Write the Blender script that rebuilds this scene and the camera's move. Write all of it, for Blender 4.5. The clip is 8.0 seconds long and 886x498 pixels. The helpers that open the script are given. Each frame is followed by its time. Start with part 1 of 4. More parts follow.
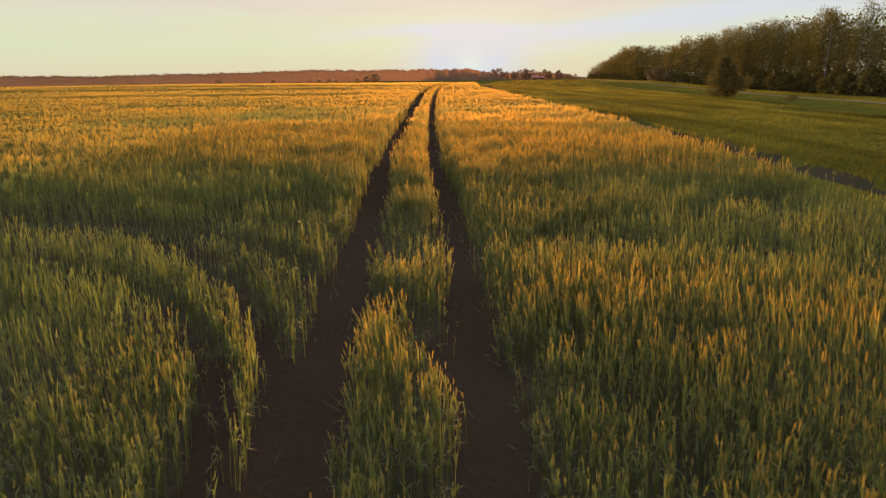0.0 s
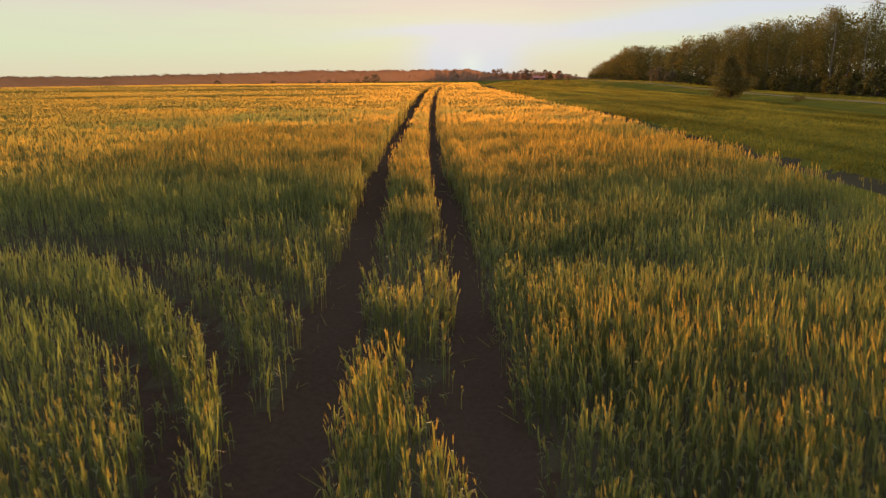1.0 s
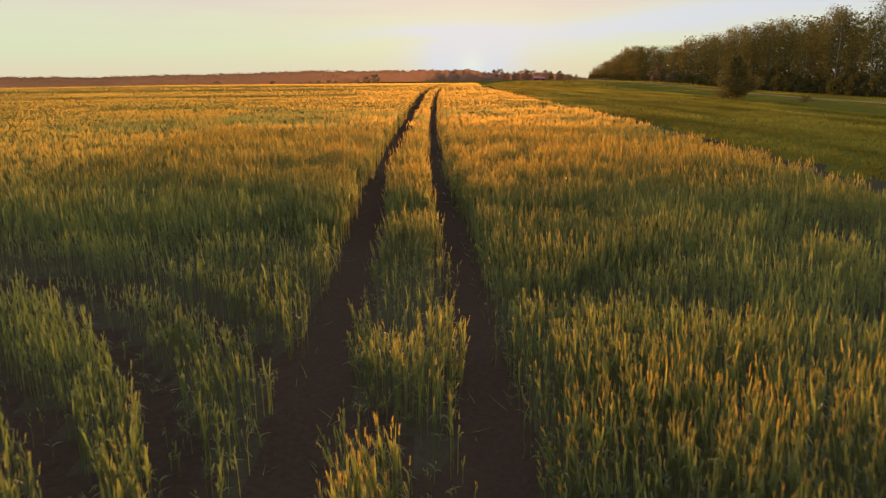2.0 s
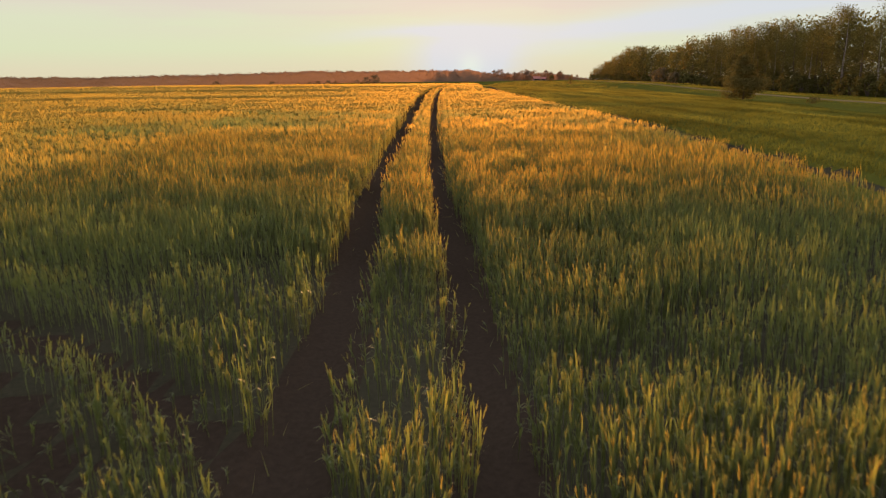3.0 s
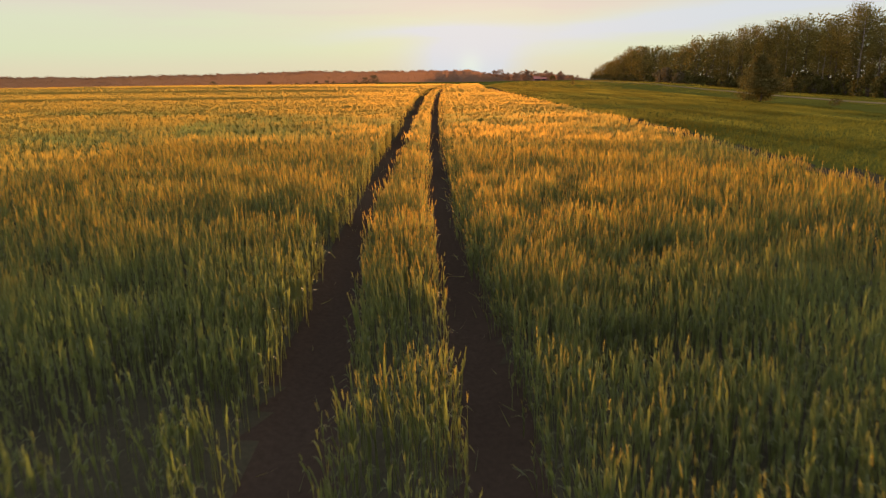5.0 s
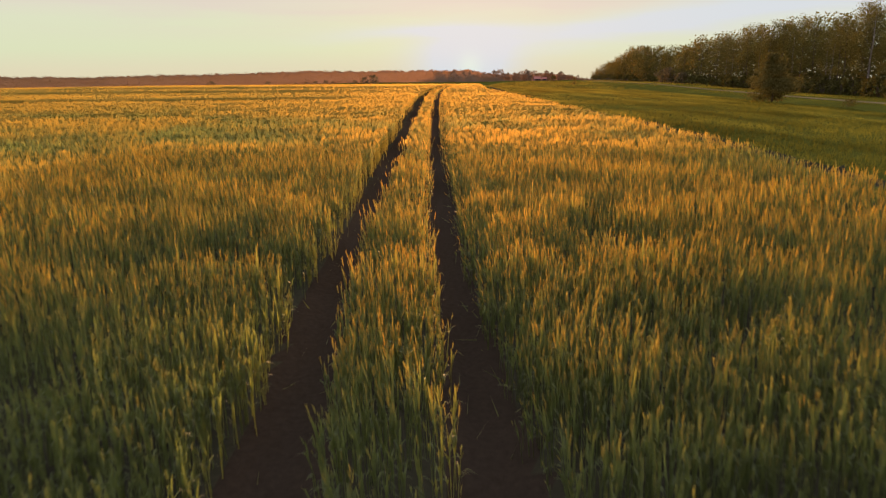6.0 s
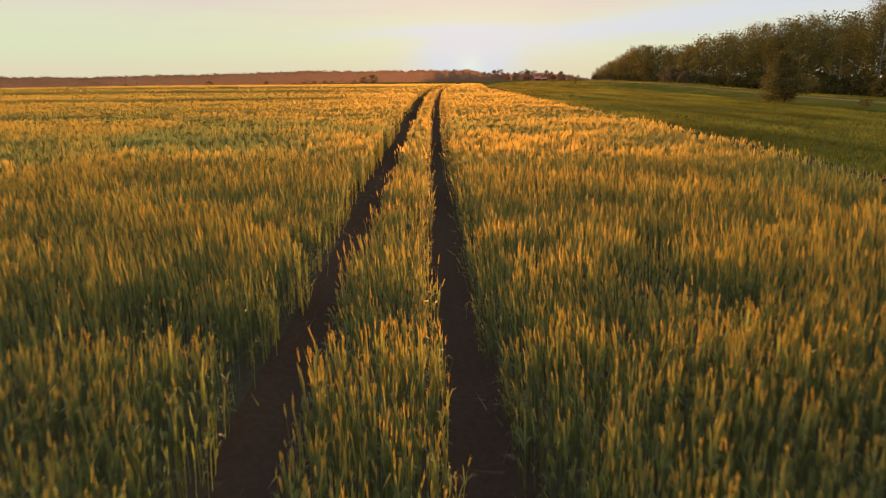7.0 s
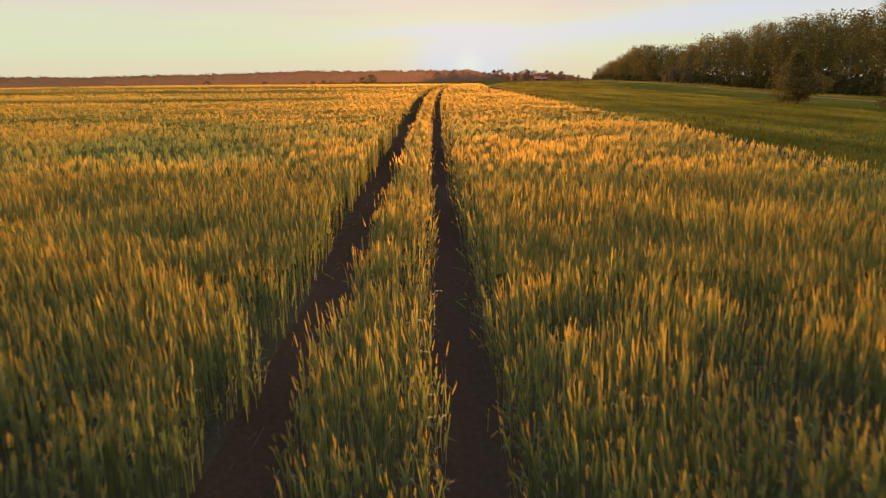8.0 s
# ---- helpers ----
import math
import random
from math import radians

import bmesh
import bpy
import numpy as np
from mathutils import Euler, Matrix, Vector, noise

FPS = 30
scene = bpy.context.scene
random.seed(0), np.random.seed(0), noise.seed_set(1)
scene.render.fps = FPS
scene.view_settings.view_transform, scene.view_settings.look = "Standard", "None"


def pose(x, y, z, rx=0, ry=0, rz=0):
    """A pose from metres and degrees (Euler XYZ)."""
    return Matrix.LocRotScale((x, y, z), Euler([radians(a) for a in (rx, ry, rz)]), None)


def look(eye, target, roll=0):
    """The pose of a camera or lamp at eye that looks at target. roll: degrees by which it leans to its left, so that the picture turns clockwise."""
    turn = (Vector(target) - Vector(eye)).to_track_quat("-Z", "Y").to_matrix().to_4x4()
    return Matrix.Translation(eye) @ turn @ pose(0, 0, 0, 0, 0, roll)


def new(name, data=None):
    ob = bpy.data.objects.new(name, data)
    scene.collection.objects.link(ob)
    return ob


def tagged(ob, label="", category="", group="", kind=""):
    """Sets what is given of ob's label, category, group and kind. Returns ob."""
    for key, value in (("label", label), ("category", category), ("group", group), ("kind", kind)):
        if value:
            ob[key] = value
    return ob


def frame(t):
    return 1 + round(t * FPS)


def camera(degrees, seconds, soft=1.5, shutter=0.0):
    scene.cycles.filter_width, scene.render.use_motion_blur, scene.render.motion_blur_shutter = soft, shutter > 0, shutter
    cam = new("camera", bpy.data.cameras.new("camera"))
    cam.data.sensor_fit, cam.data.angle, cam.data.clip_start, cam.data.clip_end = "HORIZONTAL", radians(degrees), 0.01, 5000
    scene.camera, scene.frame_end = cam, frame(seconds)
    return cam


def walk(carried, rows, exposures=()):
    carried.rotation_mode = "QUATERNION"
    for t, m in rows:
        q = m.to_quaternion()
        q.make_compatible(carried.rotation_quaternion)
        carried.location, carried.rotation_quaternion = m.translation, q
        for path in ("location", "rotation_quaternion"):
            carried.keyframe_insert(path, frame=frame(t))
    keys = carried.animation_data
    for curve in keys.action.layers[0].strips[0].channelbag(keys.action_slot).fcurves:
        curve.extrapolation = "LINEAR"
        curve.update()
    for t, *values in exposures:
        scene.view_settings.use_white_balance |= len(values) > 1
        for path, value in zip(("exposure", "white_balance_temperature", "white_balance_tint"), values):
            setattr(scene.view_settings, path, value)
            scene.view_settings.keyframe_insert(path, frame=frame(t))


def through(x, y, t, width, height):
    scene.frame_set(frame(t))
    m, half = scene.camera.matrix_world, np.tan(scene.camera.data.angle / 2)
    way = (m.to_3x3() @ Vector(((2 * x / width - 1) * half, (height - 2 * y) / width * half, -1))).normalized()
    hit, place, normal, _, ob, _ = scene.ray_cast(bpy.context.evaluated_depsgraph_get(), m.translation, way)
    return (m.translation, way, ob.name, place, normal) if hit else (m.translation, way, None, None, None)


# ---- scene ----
cam = camera(60.0, 8.0, soft=1.3, shutter=0.35)
# seconds, place in metres, yaw, pitch and roll in degrees
ROWS = [
    (0.0, 0.000, 0.000, 3.250, 0.100, -13.191, 0.35),
    (0.5, -0.023, 0.707, 3.235, 0.114, -13.178, 0.35),
    (1.0, -0.049, 1.483, 3.219, 0.120, -13.164, 0.37),
    (1.5, -0.081, 2.355, 3.205, 0.120, -13.150, 0.38),
    (3.0, -0.166, 5.384, 3.172, 0.127, -13.115, 0.38),
    (3.5, -0.201, 6.605, 3.152, 0.127, -13.101, 0.39),
    (4.0, -0.241, 7.911, 3.134, 0.114, -13.088, 0.39),
    (5.5, -0.362, 12.194, 3.099, 0.074, -13.108, 0.32),
    (6.0, -0.402, 13.746, 3.069, 0.060, -13.101, 0.33),
    (6.5, -0.441, 15.336, 3.034, 0.053, -13.094, 0.35),
    (7.0, -0.486, 16.951, 2.996, 0.027, -13.101, 0.34),
    (7.5, -0.524, 18.549, 2.963, 0.020, -13.094, 0.36),
    (8.0, -0.575, 20.125, 2.933, 0.000, -13.101, 0.34),
]
walk(cam, [(t, pose(x, y, z, 90 + pitch, roll, yaw)) for t, x, y, z, yaw, pitch, roll in ROWS], exposures=[(0.0, 1.66, 7150, 25), (8.0, 1.66, 7150, 25)])

# ---- world and sun ----
SUN_YAW, SUN_UP = 1.9, 2.6          # degrees right of straight ahead, degrees above the field
SUN_WAY = Vector((math.sin(radians(SUN_YAW)) * math.cos(radians(SUN_UP)),
                  math.cos(radians(SUN_YAW)) * math.cos(radians(SUN_UP)), math.sin(radians(SUN_UP))))
GLOW_WAY = Vector((math.sin(radians(SUN_YAW)), math.cos(radians(SUN_YAW)), math.sin(radians(0.3)))).normalized()


def nodes_of(owner):
    owner.use_nodes = True
    tree = owner.node_tree
    tree.nodes.clear()

    def add(kind, values=None, operation="", data_type=""):
        n = tree.nodes.new(kind)
        if operation:
            n.operation = operation
        if data_type:
            n.data_type = data_type
        for k, v in (values or {}).items():
            if isinstance(v, bpy.types.NodeSocket):
                tree.links.new(v, n.inputs[k])
            else:
                n.inputs[k].default_value = v
        return n

    return add


def make_world():
    world = bpy.data.worlds.new("evening_sky")
    scene.world = world
    add = nodes_of(world)
    way = add("ShaderNodeTexCoord").outputs["Generated"]
    sky = add("ShaderNodeTexSky")
    sky.sky_type, sky.sun_disc = "NISHITA", False
    sky.sun_elevation, sky.sun_rotation = radians(SUN_UP), radians(SUN_YAW)
    sky.air_density, sky.dust_density, sky.ozone_density = 1.0, 2.5, 1.0
    parts = add("ShaderNodeSeparateXYZ", {0: way})
    # pale, thin overcast: straw and green low down, pinkish above, blue-violet overhead
    height = add("ShaderNodeMapRange", {0: parts.outputs[2], 1: -0.02, 2: 0.75})
    veil = add("ShaderNodeValToRGB", {0: height.outputs[0]})
    ramp = veil.color_ramp
    stops = ((0.0, (0.242, 0.228, 0.152)), (0.032, (0.238, 0.244, 0.168)), (0.06, (0.224, 0.264, 0.176)), (0.105, (0.226, 0.262, 0.188)),
             (0.14, (0.238, 0.236, 0.202)), (0.3, (0.41, 0.385, 0.42)), (0.5, (0.52, 0.52, 0.64)), (1.0, (0.58, 0.60, 0.80)))
    while len(ramp.elements) < len(stops):
        ramp.elements.new(0.5)
    for e, (at, colour) in zip(ramp.elements, stops):
        e.position, e.color = at, (*colour, 1)

    def math_node(operation, a, b=0.0):
        return add("ShaderNodeMath", {0: a, 1: b}, operation=operation).outputs[0]

    # thin pinkish-grey cloud in long streaks
    wide = add("ShaderNodeMapping", {0: way, 3: (1.3, 1.3, 11.0)})
    cloud = add("ShaderNodeTexNoise", {0: wide.outputs[0], "Scale": 2.0, "Detail": 6.0, "Roughness": 0.55, "Distortion": 0.3}).outputs[0]
    cover = add("ShaderNodeMapRange", {0: cloud, 1: 0.46, 2: 0.66})
    high = add("ShaderNodeMapRange", {0: parts.outputs[2], 1: 0.035, 2: 0.08})
    share = math_node("MULTIPLY", cover.outputs[0], high.outputs[0])
    streaked = add("ShaderNodeMix", {0: share, 6: veil.outputs[0], 7: (0.236, 0.224, 0.198, 1)}, data_type="RGBA")
    # the half of the sky behind is dimmer
    facing = add("ShaderNodeVectorMath", {0: way, 1: tuple(GLOW_WAY)}, operation="DOT_PRODUCT")
    behind = add("ShaderNodeMapRange", {0: facing.outputs["Value"], 1: -0.4, 2: 0.8, 3: 0.66, 4: 1.0})
    dimmed = add("ShaderNodeVectorMath", {0: streaked.outputs[2], 1: behind.outputs[0]}, operation="MULTIPLY")
    # lit haze round the low sun and bright gaps in the cloud: place to the right and above, length, thickness, slope, strength
    ahead = math_node("MAXIMUM", parts.outputs[1], 0.05)
    ragged = math_node("MULTIPLY", math_node("SUBTRACT", cloud, 0.5), 0.05)
    right, up = math_node("DIVIDE", parts.outputs[0], ahead), math_node("ADD", math_node("DIVIDE", parts.outputs[2], ahead), ragged)
    lit = None
    for cu, cv, long, thick, slope, strength in ((0.030, 0.012, 0.060, 0.034, 0.0, 1.5), (0.005, 0.047, 0.125, 0.009, 0.03, 0.95), (0.36, 0.071, 0.21, 0.018, 0.14, 0.95),
                                                 (0.62, 0.085, 0.22, 0.030, 0.10, 0.8), (0.16, 0.040, 0.13, 0.016, 0.12, 0.55)):
        du, dv = math_node("SUBTRACT", right, cu), math_node("SUBTRACT", up, cv)
        dv = math_node("SUBTRACT", dv, math_node("MULTIPLY", du, slope))
        du, dv = math_node("DIVIDE", du, long), math_node("DIVIDE", dv, thick)
        far = math_node("ADD", math_node("MULTIPLY", du, du), math_node("MULTIPLY", dv, dv))
        patch = math_node("MULTIPLY", math_node("EXPONENT", math_node("MULTIPLY", far, -1.0)), strength)
        lit = patch if lit is None else math_node("ADD", lit, patch)
    lit = math_node("MULTIPLY", math_node("MINIMUM", lit, 1.0), add("ShaderNodeMapRange", {0: parts.outputs[1], 1: 0.1, 2: 0.4}).outputs[0])
    total = add("ShaderNodeMix", {0: lit, 6: dimmed.outputs[0], 7: (0.212, 0.252, 0.262, 1)}, data_type="RGBA").outputs[2]
    # the sun's own disc, half drowned in the haze over the far woods
    near = math_node("MAXIMUM", facing.outputs["Value"], 0.0)
    tint = add("ShaderNodeVectorMath", {0: (0.02, 0.035, 0.0), 1: math_node("POWER", near, 9000.0)}, operation="MULTIPLY")
    total = add("ShaderNodeVectorMath", {0: total, 1: tint.outputs[0]}, operation="ADD").outputs[0]
    total = add("ShaderNodeVectorMath", {0: total, 1: (0.955, 1.015, 1.045)}, operation="MULTIPLY").outputs[0]
    clear = add("ShaderNodeBackground", {"Color": sky.outputs[0], "Strength": 0.001})
    hazy = add("ShaderNodeBackground", {"Color": total, "Strength": 0.92})
    both = add("ShaderNodeAddShader", {0: clear.outputs[0], 1: hazy.outputs[0]})
    add("ShaderNodeOutputWorld", {0: both.outputs[0]})


make_world()
sun_data = bpy.data.lights.new("sun", "SUN")
sun_data.energy, sun_data.angle, sun_data.color = 3.8, radians(4.5), (1.0, 0.57, 0.22)
sun = new("sun", sun_data)
sun.matrix_world = look(SUN_WAY * 300, (0, 0, 0))
tagged(sun, "low evening sun just above the far woods", "sun", kind="structure")


# ---- materials ----
def leaf_material(name, low, high, glow, through=0.45, rough=0.6, grain=30.0, per_island=False, tint="", ripe=None, sheen=0.0, patchy=False, forward=0.028):
    """Matt plant matter that lets light through. low and high: the range of its colour; glow: the colour of light that passes it."""
    m = bpy.data.materials.new(name)
    add = nodes_of(m)
    place = add("ShaderNodeNewGeometry")
    spots = add("ShaderNodeTexNoise", {0: place.outputs["Position"], "Scale": grain, "Detail": 3.0})
    patch = add("ShaderNodeTexNoise", {0: place.outputs["Position"], "Scale": grain * 0.02, "Detail": 2.0})
    mixed = add("ShaderNodeMath", {0: spots.outputs[0], 1: patch.outputs[0]}, operation="ADD")
    if patchy:
        along = add("ShaderNodeMapping", {0: place.outputs["Position"], 3: (1.0, 0.16, 1.0)})
        field = add("ShaderNodeTexNoise", {0: along.outputs[0], "Scale": 0.30, "Detail": 3.0})
        wide = add("ShaderNodeMath", {0: field.outputs[0], 1: 3.6}, operation="MULTIPLY")
        mixed = add("ShaderNodeMath", {0: wide.outputs[0], 1: -0.55}, operation="ADD")
    if tint:
        own = add("ShaderNodeAttribute")
        own.attribute_name = tint
        own_parts = add("ShaderNodeSeparateColor", {0: own.outputs["Color"]})
        chance = own_parts.outputs[1]
    elif per_island:
        whole = add("ShaderNodeMath", {0: add("ShaderNodeObjectInfo").outputs["Random"], 1: 0.8}, operation="MULTIPLY")
        leafy = add("ShaderNodeMath", {0: place.outputs["Random Per Island"], 1: 0.4}, operation="MULTIPLY")
        chance = add("ShaderNodeMath", {0: leafy.outputs[0], 1: whole.outputs[0]}, operation="ADD").outputs[0]
    else:
        chance = add("ShaderNodeObjectInfo").outputs["Random"]
    weighed = add("ShaderNodeMath", {0: chance, 1: 0.18 if patchy else 1.0}, operation="MULTIPLY")
    shifted = add("ShaderNodeMath", {0: mixed.outputs[0], 1: weighed.outputs[0]}, operation="ADD")
    share = add("ShaderNodeMapRange", {0: shifted.outputs[0], 1: 0.7, 2: 2.1})
    colour = add("ShaderNodeMix", {0: share.outputs[0], 6: (*low, 1), 7: (*high, 1)}, data_type="RGBA")
    out_colour, out_glow = colour.outputs[2], None
    glowing = add("ShaderNodeMix", {0: share.outputs[0], 6: (*[c * (0.4 if patchy else 1.0) for c in glow], 1), 7: (*[min(1.0, c * 1.35) for c in glow], 1)}, data_type="RGBA").outputs[2]
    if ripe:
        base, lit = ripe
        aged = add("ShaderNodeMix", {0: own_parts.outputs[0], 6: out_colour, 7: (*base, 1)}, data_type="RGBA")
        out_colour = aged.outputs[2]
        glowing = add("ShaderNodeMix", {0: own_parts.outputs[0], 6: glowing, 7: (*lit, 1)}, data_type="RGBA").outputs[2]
    body = add("ShaderNodeBsdfPrincipled", {"Base Color": out_colour, "Roughness": rough, "Specular IOR Level": sheen})
    shine = add("ShaderNodeBsdfTranslucent", {"Color": glowing})
    mix = add("ShaderNodeMixShader", {0: through, 1: body.outputs[0], 2: shine.outputs[0]})
    if forward:
        # thin leaves, hairs and awns throw light that passes them mostly straight on
        warm = add("ShaderNodeMix", {0: 0.35, 6: glowing, 7: (0.95, 0.32, 0.12, 1)}, data_type="RGBA")
        ahead = add("ShaderNodeBsdfRefraction", {"Color": warm.outputs[2], "Roughness": 1.0, "IOR": 1.4})
        mix = add("ShaderNodeMixShader", {0: forward, 1: mix.outputs[0], 2: ahead.outputs[0]})
    add("ShaderNodeOutputMaterial", {0: mix.outputs[0]})
    return m


def ground_material(name, low, high, fine=9.0, wide=0.12, relief=0.5, rough=0.95):
    m = bpy.data.materials.new(name)
    add = nodes_of(m)
    place = add("ShaderNodeNewGeometry").outputs["Position"]
    a = add("ShaderNodeTexNoise", {0: place, "Scale": fine, "Detail": 6.0, "Roughness": 0.7})
    b = add("ShaderNodeTexNoise", {0: place, "Scale": wide, "Detail": 3.0})
    both = add("ShaderNodeMath", {0: a.outputs[0], 1: b.outputs[0]}, operation="ADD")
    share = add("ShaderNodeMapRange", {0: both.outputs[0], 1: 0.7, 2: 1.3})
    colour = add("ShaderNodeMix", {0: share.outputs[0], 6: (*low, 1), 7: (*high, 1)}, data_type="RGBA")
    bump = add("ShaderNodeBump", {"Strength": relief, "Distance": 0.08, "Height": a.outputs[0]})
    body = add("ShaderNodeBsdfPrincipled", {"Base Color": colour.outputs[2], "Roughness": rough,
                                            "Specular IOR Level": 0.0, "Normal": bump.outputs[0]})
    add("ShaderNodeOutputMaterial", {0: body.outputs[0]})
    return m


SOIL = ground_material("dark_damp_soil", (0.021, 0.016, 0.010), (0.041, 0.032, 0.020), 14.0)
TURF = ground_material("meadow_turf", (0.035, 0.044, 0.008), (0.068, 0.076, 0.013), 5.0, 0.11)
UNDERGROWTH = ground_material("green_undergrowth", (0.022, 0.023, 0.013), (0.048, 0.046, 0.025), 16.0)
DIRT = ground_material("pale_dry_dirt", (0.085, 0.078, 0.034), (0.14, 0.12, 0.055), 6.0, 0.5)
BARK = ground_material("grey_brown_bark", (0.06, 0.045, 0.03), (0.14, 0.11, 0.08), 6.0, 0.6)
BIRCH = ground_material("pale_birch_bark", (0.18, 0.155, 0.12), (0.36, 0.32, 0.26), 4.0, 0.9)
ROOF = ground_material("rust_red_roof", (0.26, 0.11, 0.08), (0.33, 0.15, 0.11), 3.0, 0.5)
# The pink cast of the hazy glare is put into the wall colour.
WALL = ground_material("glare_pink_wall", (0.20, 0.12, 0.09), (0.27, 0.17, 0.12), 3.0, 0.5)
PANE = ground_material("dark_window_glass", (0.02, 0.02, 0.025), (0.04, 0.04, 0.05), 3.0, 0.5, 0.0, 0.15)
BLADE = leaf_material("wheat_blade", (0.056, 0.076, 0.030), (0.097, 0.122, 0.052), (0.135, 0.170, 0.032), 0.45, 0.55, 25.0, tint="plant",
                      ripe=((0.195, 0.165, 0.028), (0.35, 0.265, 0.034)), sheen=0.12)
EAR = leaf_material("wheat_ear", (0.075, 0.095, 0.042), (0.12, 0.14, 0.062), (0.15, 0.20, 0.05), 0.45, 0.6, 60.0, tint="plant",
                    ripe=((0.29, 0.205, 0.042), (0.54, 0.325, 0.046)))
# Extra gold puts the glow over the far field into this colour.
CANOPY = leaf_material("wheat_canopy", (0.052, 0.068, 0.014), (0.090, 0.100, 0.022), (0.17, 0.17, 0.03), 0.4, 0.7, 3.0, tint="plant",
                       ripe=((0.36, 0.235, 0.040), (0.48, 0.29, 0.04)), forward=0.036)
GRASS = leaf_material("grass_blade", (0.028, 0.046, 0.009), (0.072, 0.087, 0.018), (0.150, 0.162, 0.025), 0.36, 0.6, 10.0, per_island=True, patchy=True, forward=0.006)
CROWN = leaf_material("tree_leaf", (0.058, 0.055, 0.012), (0.130, 0.116, 0.026), (0.17, 0.13, 0.03), 0.16, 0.6, 1.0, per_island=True, forward=0.008)
BUSH = leaf_material("bush_leaf", (0.052, 0.051, 0.014), (0.095, 0.090, 0.026), (0.14, 0.115, 0.025), 0.12, 0.55, 3.0, per_island=True, forward=0.003)
YOUNG_LEAF = leaf_material("young_tree_leaf", (0.060, 0.055, 0.017), (0.108, 0.098, 0.030), (0.15, 0.12, 0.028), 0.14, 0.55, 3.0, per_island=True, forward=0.003)
SHRUB = leaf_material("shrub_leaf", (0.10, 0.085, 0.05), (0.14, 0.12, 0.07), (0.18, 0.14, 0.05), 0.2, 0.55, 3.0, per_island=True, forward=0.006)
# Paler and browner than real leaves: the distance haze is in the base colour.
HAZED_FAR = leaf_material("hazed_far_leaf", (0.205, 0.142, 0.088), (0.25, 0.176, 0.110), (0.12, 0.080, 0.048), 0.25, 0.7, 0.5, per_island=True, forward=0.009)


# ---- the lie of the land ----
def hashed(ix, iy, seed):
    n = (ix * 374761393 + iy * 668265263 + seed * 974634777) & 0x7FFFFFFF
    n = ((n ^ (n >> 13)) * 1274126177) & 0x7FFFFFFF
    return ((n ^ (n >> 16)) & 0xFFFF) / 65535.0


def lumps(x, y, size, seed=0):
    """Smooth noise from 0 to 1 with lumps of that size, in metres."""
    x, y = np.asarray(x, float) / size, np.asarray(y, float) / size
    ix, iy = np.floor(x).astype(np.int64), np.floor(y).astype(np.int64)
    fx, fy = x - ix, y - iy
    fx, fy = fx * fx * (3 - 2 * fx), fy * fy * (3 - 2 * fy)
    a, b = hashed(ix, iy, seed), hashed(ix + 1, iy, seed)
    c, d = hashed(ix, iy + 1, seed), hashed(ix + 1, iy + 1, seed)
    return (a * (1 - fx) + b * fx) * (1 - fy) + (c * (1 - fx) + d * fx) * fy


def step(a, b, v):
    u = np.clip((v - a) / (b - a), 0, 1)
    return u * u * (3 - 2 * u)


def land(x, y):
    """Height of the ground: level near by, falling gently away ahead, a low bank under the wood."""
    x, y = np.asarray(x, float), np.asarray(y, float)
    d = np.clip(y - 80, 0, 180)
    left = -6e-5 * d * d - 0.0216 * np.clip(y - 260, 0, 210)
    right = -0.0085 * np.clip(y - 90, 0, 500) + 0.35 * np.exp(-((x - 40 - 0.08 * y) / 9.0) ** 2)
    right = right - 0.6 * step(13, 22, x) * (1 - step(-7.5, -2.2, x - 41.5 - 0.068 * y)) * step(30, 60, y) * (1 - step(200, 290, y))
    right = right - 1.0 * step(-14, -2, x - 41.5 - 0.068 * y) * (1 - step(110, 250, y))
    right = right - 1.0 * step(-9, -2, x - 58 - 0.078 * y) * step(110, 250, y) * (1 - step(250, 450, y))
    share = step(12, 40, x) * (1 - step(500, 700, y))
    far = -0.010 * np.clip(-x - 60, 0, 250) * 1.55 * step(90, 230, y) - 0.03 * np.clip(y - 800, 0, 4000)
    return left * (1 - share) + right * share + far + 0.10 * (lumps(x, y, 17, 3) - 0.5) * step(30, 60, np.abs(x) + y)


FIELD_EDGE_Y = [-60, 20, 30, 43, 60, 81, 120, 200, 300]
FIELD_EDGE_X = [9.2, 9.1, 9.0, 8.85, 8.2, 7.2, 5.5, 8.0, 12.0]
TRACK_Y = [-30, 4.5, 7.6, 9, 11.3, 14.4, 17, 20.6, 22.5, 26, 30, 37, 41, 50, 81, 115, 140, 170, 260]
LEFT_TRACK_X = [-1.1, -1.22, -1.32, -1.38, -1.46, -1.53, -1.62, -1.80, -1.94, -2.02, -2.05, -2.13, -2.16, -2.25, -2.5, -2.2, -1.4, 0.0, 5.0]
RIGHT_TRACK_X = [0.6, 0.46, 0.38, 0.34, 0.26, 0.16, 0.08, -0.08, -0.21, -0.38, -0.47, -0.60, -0.67, -0.81, -1.05, -0.8, 0.0, 1.5, 6.6]
